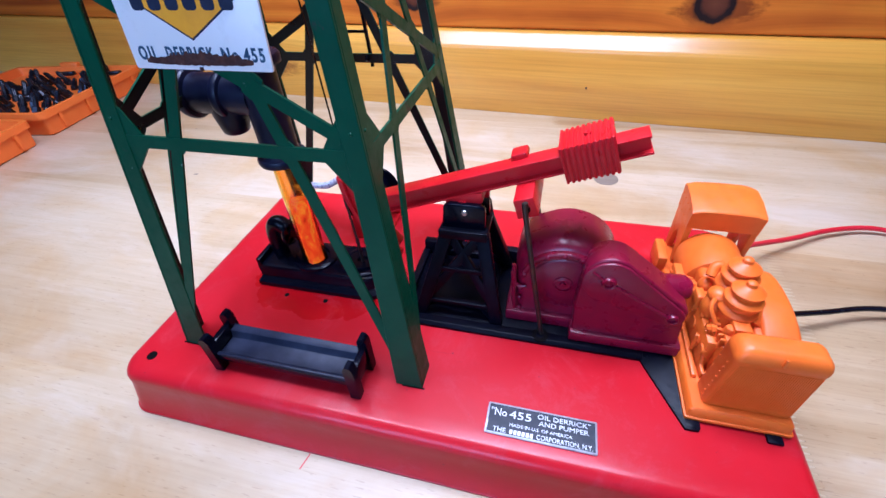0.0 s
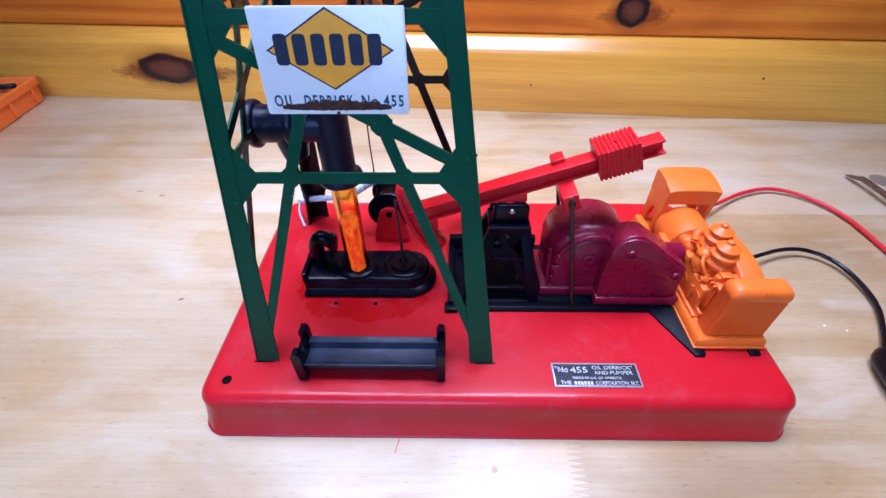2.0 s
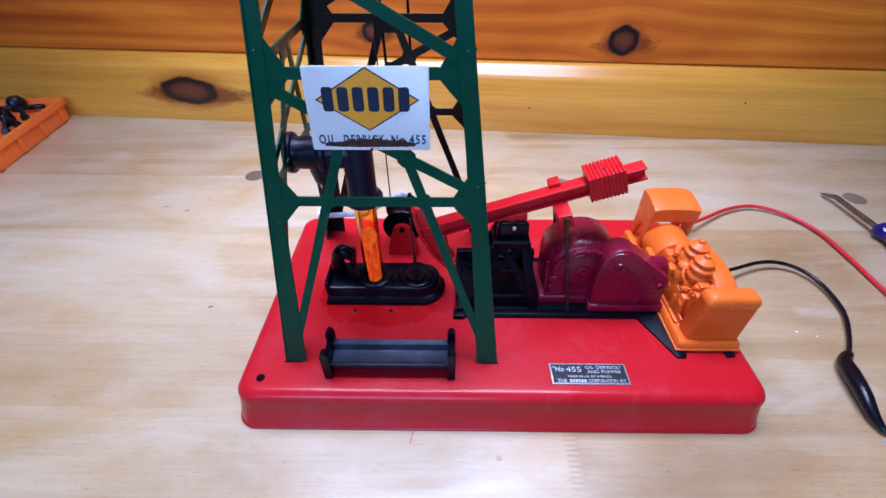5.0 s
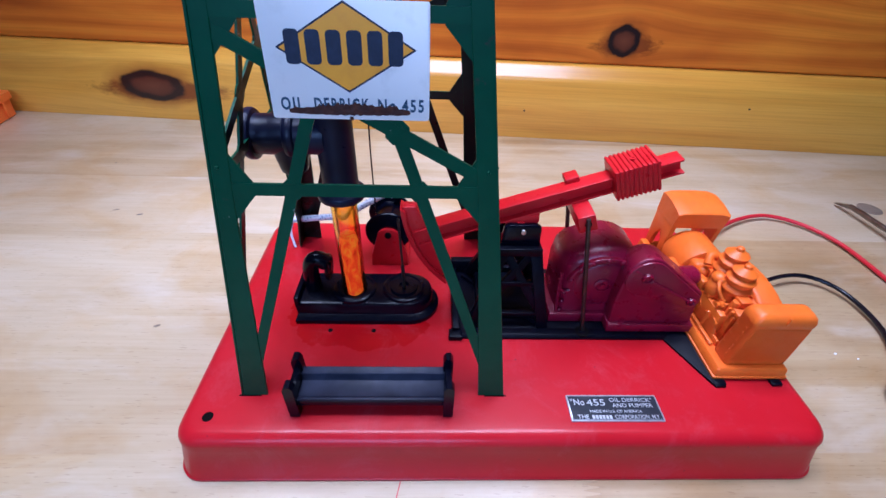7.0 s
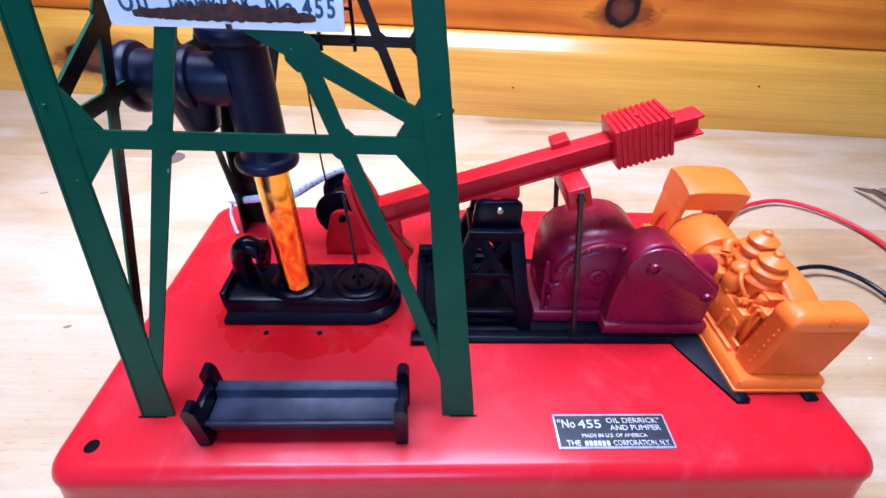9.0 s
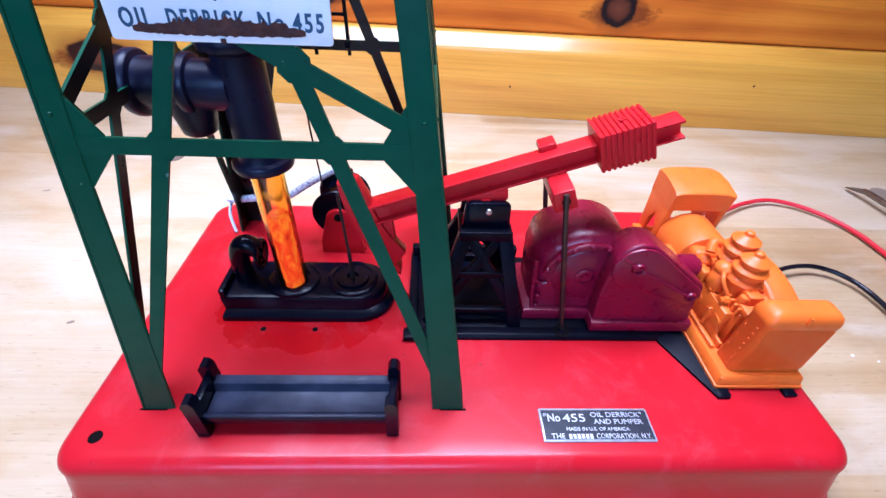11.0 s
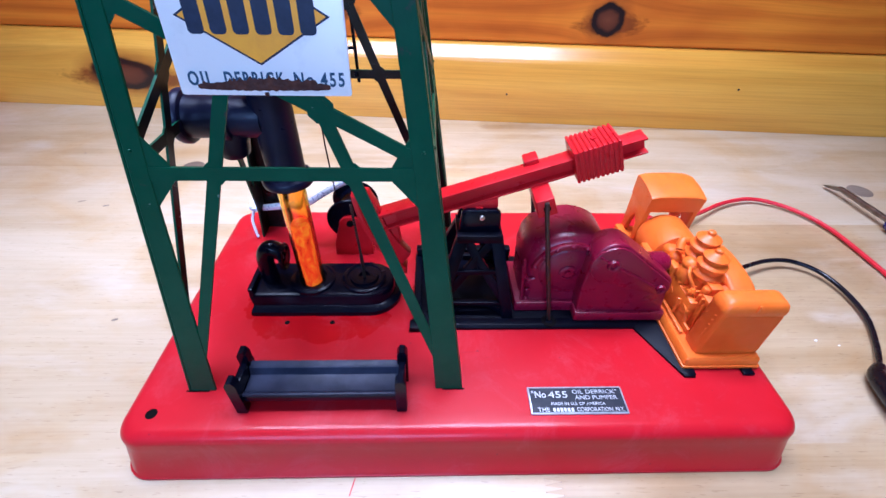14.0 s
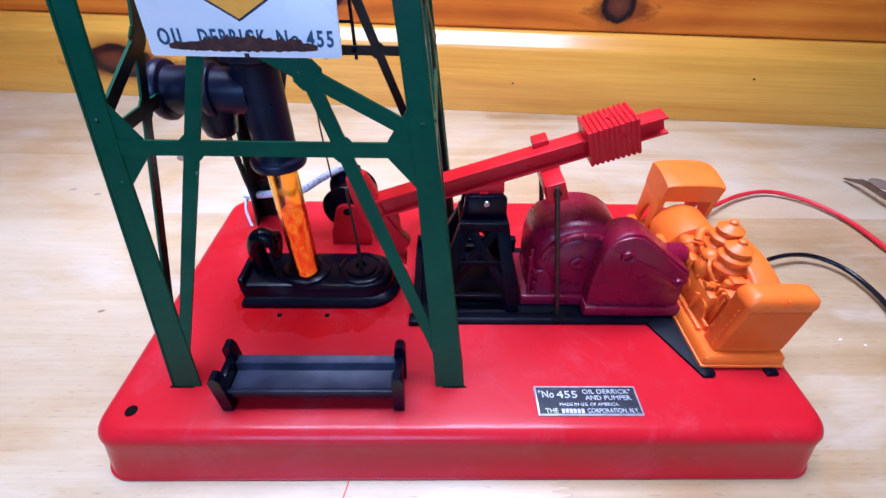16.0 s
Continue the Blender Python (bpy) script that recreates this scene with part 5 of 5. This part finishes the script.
    part("spark_lead", tube(smooth_path([(0.2070, 0.0480, 0.0440), (0.2050, 0.0500, 0.0478), (0.2062, 0.0530, 0.0492), (0.2080, 0.0555, 0.0470)], 6), 0.0007, 8), ORANGE, t)
    part("fuel_pipe", tube(smooth_path([(0.2062, 0.0420, 0.0300), (0.2055, 0.0450, 0.0370), (0.2060, 0.0480, 0.0320), (0.2058, 0.0530, 0.0300)], 6), 0.0008, 8), ORANGE, t)
    part("bell_housing", box(0.2070, 0.2230, 0.0690, 0.0760, 0.0278, 0.0440, 0.0020, 3), ORANGE, t)
    for i in range(7):
        y = 0.0412 + i * 0.0021
        part("fin", box(0.2072, 0.2086, y, y + 0.0009, 0.0405, 0.0440, 0.0002), ORANGE, t)
    part("carburettor", box(0.2035, 0.2062, 0.0575, 0.0625, 0.0400, 0.0450, 0.0006), ORANGE, t)
    part("oil_cap", lathe([(0.0016, 0.0440), (0.0018, 0.0455), (0.0014, 0.0466), (0, 0.0468)], (0.2100, 0.0445, 0), segs=14), ORANGE, t)
    part("exhaust", tube(smooth_path([(0.2165, 0.0480, 0.0450), (0.2185, 0.0540, 0.0470), (0.2185, 0.0620, 0.0470), (0.2165, 0.0680, 0.0440)], 6), 0.0022, 12), ORANGE, t)
    part("drain_pipe", tube(smooth_path([(0.2048, 0.0680, 0.0420), (0.2040, 0.0700, 0.0370), (0.2042, 0.0690, 0.0300)], 6), 0.0009, 8), ORANGE, t)
    part("lever", bar((0.2042, 0.0480, 0.0300), (0.2036, 0.0470, 0.0385), 0.0012, 0.0008, 0.0002), ORANGE, t)
    for y in (0.0745, 0.0790):
        part("bolt", lathe([(0.0008, 0.2004), (0.0008, 0.2012)], (0, y, 0.0360), "x", 6), ORANGE, t)
    # round generator and raised hood at the rear
    part("generator", lathe([(0.0085, 0.0735), (0.0108, 0.0745), (0.0112, 0.0760), (0.0112, 0.0900), (0.0100, 0.0925), (0.0, 0.0930)], (0.2145, 0, 0.0360), "y", 32), ORANGE, t)
    part("terminal_box", box(0.2010, 0.2070, 0.0730, 0.0810, 0.0278, 0.0390, 0.0006), ORANGE, t)
    part("control_box", box(0.1985, 0.2020, 0.0900, 0.1030, 0.0245, 0.0330, 0.0005), ORANGE, t)
    # hood: chamfered loaf on four stilts
    prof = [(0.0918, 0.0476), (0.0905, 0.0563), (0.0913, 0.0572), (0.0990, 0.0590), (0.1060, 0.0593), (0.1085, 0.0585), (0.1085, 0.0476)]
    hd = bmesh.new()
    rows = []
    for x, k in ((0.2044, 0.88), (0.2074, 0.97), (0.2122, 1.0), (0.2200, 1.0), (0.2255, 0.97), (0.2290, 0.86)):
        rows.append([(x, y, 0.0476 + (z - 0.0476) * (k if z > 0.05 else 1)) for y, z in prof])
    part("hood", loft(rows, hd), ORANGE, t, "orange box-shaped engine hood", 38, True)
    for x in (0.2046, 0.2268):
        prof = [(0.0918, 0.0478), (0.0938, 0.0270), (0.0965, 0.0270), (0.0972, 0.0370), (0.1000, 0.0415), (0.1030, 0.0370), (0.1055, 0.0270), (0.1085, 0.0270), (0.1085, 0.0478)]
        part("hood_leg", prism(bmesh.new(), prof, "x", x, x + 0.0022, 0.0002), ORANGE, t)
    for i in range(4):
        part("rivet", ball((0.2044, 0.0945 + 0.004 * i, 0.0545), 0.00035, (1, 1, 1), None, 8, 5), ORANGE, t)
        part("rivet", ball((0.2044, 0.0945 + 0.004 * i, 0.0490), 0.00035, (1, 1, 1), None, 8, 5), ORANGE, t)
    return t


engine()


# ---- leads, screwdriver and drill-bit cases on the worktop ----
def leads():
    t = thing("red_lead", "thin red insulated wire curving across the worktop", "wire", group="test leads")
    part("insulation", tube(smooth_path([(0.2250, 0.1080, 0.0250), (0.2502, 0.1316, 0.0135), (0.2742, 0.1490, 0.0068), (0.2995, 0.1644, 0.0042), (0.3224, 0.1701, 0.0034), (0.3415, 0.1603, 0.0028), (0.3529, 0.1399, 0.0024), (0.3555, 0.1091, 0.0020), (0.3558, 0.0862, 0.0018), (0.3560, 0.0760, 0.0030)], 8), 0.0013, 10), RED_WIRE, t)
    part("clip_boot", tube([(0.3555, 0.0790, 0.0028), (0.3562, 0.0760, 0.0034), (0.3590, 0.0600, 0.0050), (0.3605, 0.0520, 0.0050), (0.3620, 0.0430, 0.0034)], [0.0018, 0.0032, 0.0046, 0.0046, 0.0024], 14), RED_WIRE, t)
    t = thing("black_lead", "thin black insulated wire with a rubber clip boot", "wire", group="test leads")
    part("insulation", tube(smooth_path([(0.2280, 0.0740, 0.0240), (0.2482, 0.0867, 0.0135), (0.2687, 0.0964, 0.0085), (0.2887, 0.1044, 0.0065), (0.3040, 0.1061, 0.0052), (0.3154, 0.0997, 0.0042), (0.3204, 0.0870, 0.0034), (0.3190, 0.0683, 0.0030), (0.3100, 0.0506, 0.0028), (0.2990, 0.0370, 0.0045)], 8), 0.0012, 10), BLACK_WIRE, t)
    boot = part("clip_boot", tube(smooth_path([(0.3000, 0.0385, 0.0046), (0.2945, 0.0335, 0.0050), (0.2915, 0.0250, 0.0062), (0.2893, 0.0150, 0.0064), (0.2882, 0.0050, 0.0042), (0.2895, -0.0010, 0.0026)], 5), [0.0013 + 0.0024 * math.sin(math.pi * min(1, (0.18 + i / 25) / 1.2)) ** 1.2 for i in range(26)], 16), BLACK_WIRE, t, "glossy black rubber clip boot")
    part("tail", tube(smooth_path([(0.2895, -0.0005, 0.0026), (0.2940, -0.0035, 0.0022), (0.3030, -0.0085, 0.0018), (0.3200, -0.0180, 0.0016), (0.3600, -0.0330, 0.0016), (0.42, -0.05, 0.0016)], 6), 0.0013, 8), BLACK_WIRE, t)


def screwdriver():
    t = thing("screwdriver", "slotted screwdriver with a steel shaft and blue handle", "screwdriver", (0.3870, 0.1900, 0), -85.5)
    part("shaft", lathe([(0.0015, 0.0100), (0.0018, 0.0140), (0.0018, 0.0500)], (0, 0, 0.0062), "x", 14), STEEL, t)
    part("blade", loft([[(0.000, -0.0012, 0.0020), (0.000, 0.0012, 0.0020), (0.000, 0.0012, 0.0026), (0.000, -0.0012, 0.0026)],
                        [(0.006, -0.0017, 0.0032), (0.006, 0.0017, 0.0032), (0.006, 0.0017, 0.0052), (0.006, -0.0017, 0.0052)],
                        [(0.012, -0.0013, 0.0048), (0.012, 0.0013, 0.0048), (0.012, 0.0013, 0.0076), (0.012, -0.0013, 0.0076)]]), STEEL, t)
    h = part("handle", lathe([(0.0030, 0.0490), (0.0052, 0.0500), (0.0058, 0.0530), (0.0042, 0.0560), (0.0044, 0.0600), (0.0062, 0.0680), (0.0064, 0.0980), (0.0058, 0.1120), (0.0035, 0.1160), (0, 0.1165)], (0, 0, 0.0064), "x", 24), BLUE, t, "translucent blue fluted plastic handle")
    for i in range(8):
        a = 2 * math.pi * i / 8
        part("flute", tube([(0.066, 0.0062 * math.cos(a), 0.0064 + 0.0062 * math.sin(a)), (0.098, 0.0064 * math.cos(a), 0.0064 + 0.0064 * math.sin(a))], 0.0007, 6), RED_WIRE, h)


def bit_case(place, rz, w, d, label, full):
    """An open plastic tray; the bits stand in it in rows, leaning back."""
    t = thing("bit_case", label, "tool case", place, rz, "drill bit cases")
    hgt, wall = 0.021, 0.0024

    def ring(k, z, r):
        return [(x, y, z) for x, y in round_rect(-w + k, -k, k, d - k, r, 4)]
    part("tray", loft([ring(0.003, 0.0, 0.004), ring(0.0015, 0.001, 0.005), ring(0.0005, hgt * 0.72, 0.005), ring(-0.0016, hgt * 0.74, 0.006), ring(-0.0016, hgt, 0.006), ring(wall, hgt, 0.004), ring(wall + 0.001, hgt * 0.62 if full else 0.004, 0.003)]), ORANGE_CASE, t)
    for i in range(4):
        y = d * (0.12 + 0.25 * i)
        part("catch_rib", box(-0.0012, 0.0012, y, y + 0.003, 0.002, hgt * 0.78, 0.0004), ORANGE_CASE, t)
    part("hinge_lug", box(-w * 0.62, -w * 0.48, d - 0.002, d + 0.004, hgt * 0.5, hgt + 0.004, 0.001), ORANGE_CASE, t)
    if full:
        rnd = random.Random(5)
        here = pose(*place, 0, 0, rz)
        first = None
        for i in range(8):
            for j in range(6):
                x, y = -0.016 - i * 0.0125 - 0.004 * (j % 2), 0.020 + j * 0.0150
                m = here @ pose(x, y, hgt * 0.55, -29 + 6 * rnd.random(), -14, 360 * rnd.random()) @ Matrix.Diagonal((1, 1, 0.85 + 0.35 * rnd.random(), 1))
                if first is None:
                    first = part("drill_bit", lathe([(0.0034, -0.002), (0.0036, 0.0), (0.0036, 0.0058), (0.0030, 0.0062), (0.0024, 0.0066), (0.0022, 0.0130), (0.0012, 0.0150), (0, 0.0151)], segs=6), BIT_BLACK, sharp=25)
                    tagged(first, "short black steel drill bit standing in its tray", "drill bit", "drill bits in the case")
                    bit = first
                else:
                    bit = new("drill_bit", first.data)
                    tagged(bit, "short black steel drill bit standing in its tray", "drill bit", "drill bits in the case")
                bit.matrix_world = m
        for k in range(3):
            part("clip_bar", bar((-0.03 - 0.028 * k, d - 0.016, hgt * 0.85), (-0.012 - 0.028 * k, d - 0.013, hgt * 0.85), 0.005, 0.004, 0.001), BIT_BLACK, t, "black plastic holder bar")
        c = part("drill_chuck", lathe([(0.007, 0), (0.0078, 0.002), (0.0078, 0.009), (0.005, 0.013), (0, 0.0135)], (0, 0, 0), segs=18), BIT_BLACK)
        c.matrix_world = here @ pose(-0.040, d - 0.0075, hgt * 0.62)
        tagged(c, "round black drill chuck lying in the orange case", "drill chuck")
    return t


leads()
screwdriver()
bit_case((-0.2790, 0.2020, 0), 7.0, 0.150, 0.128, "open orange plastic case full of black drill bits", True)
bit_case((-0.2600, 0.0520, 0), 7.0, 0.150, 0.138, "empty open orange plastic lid of a drill bit case", False)
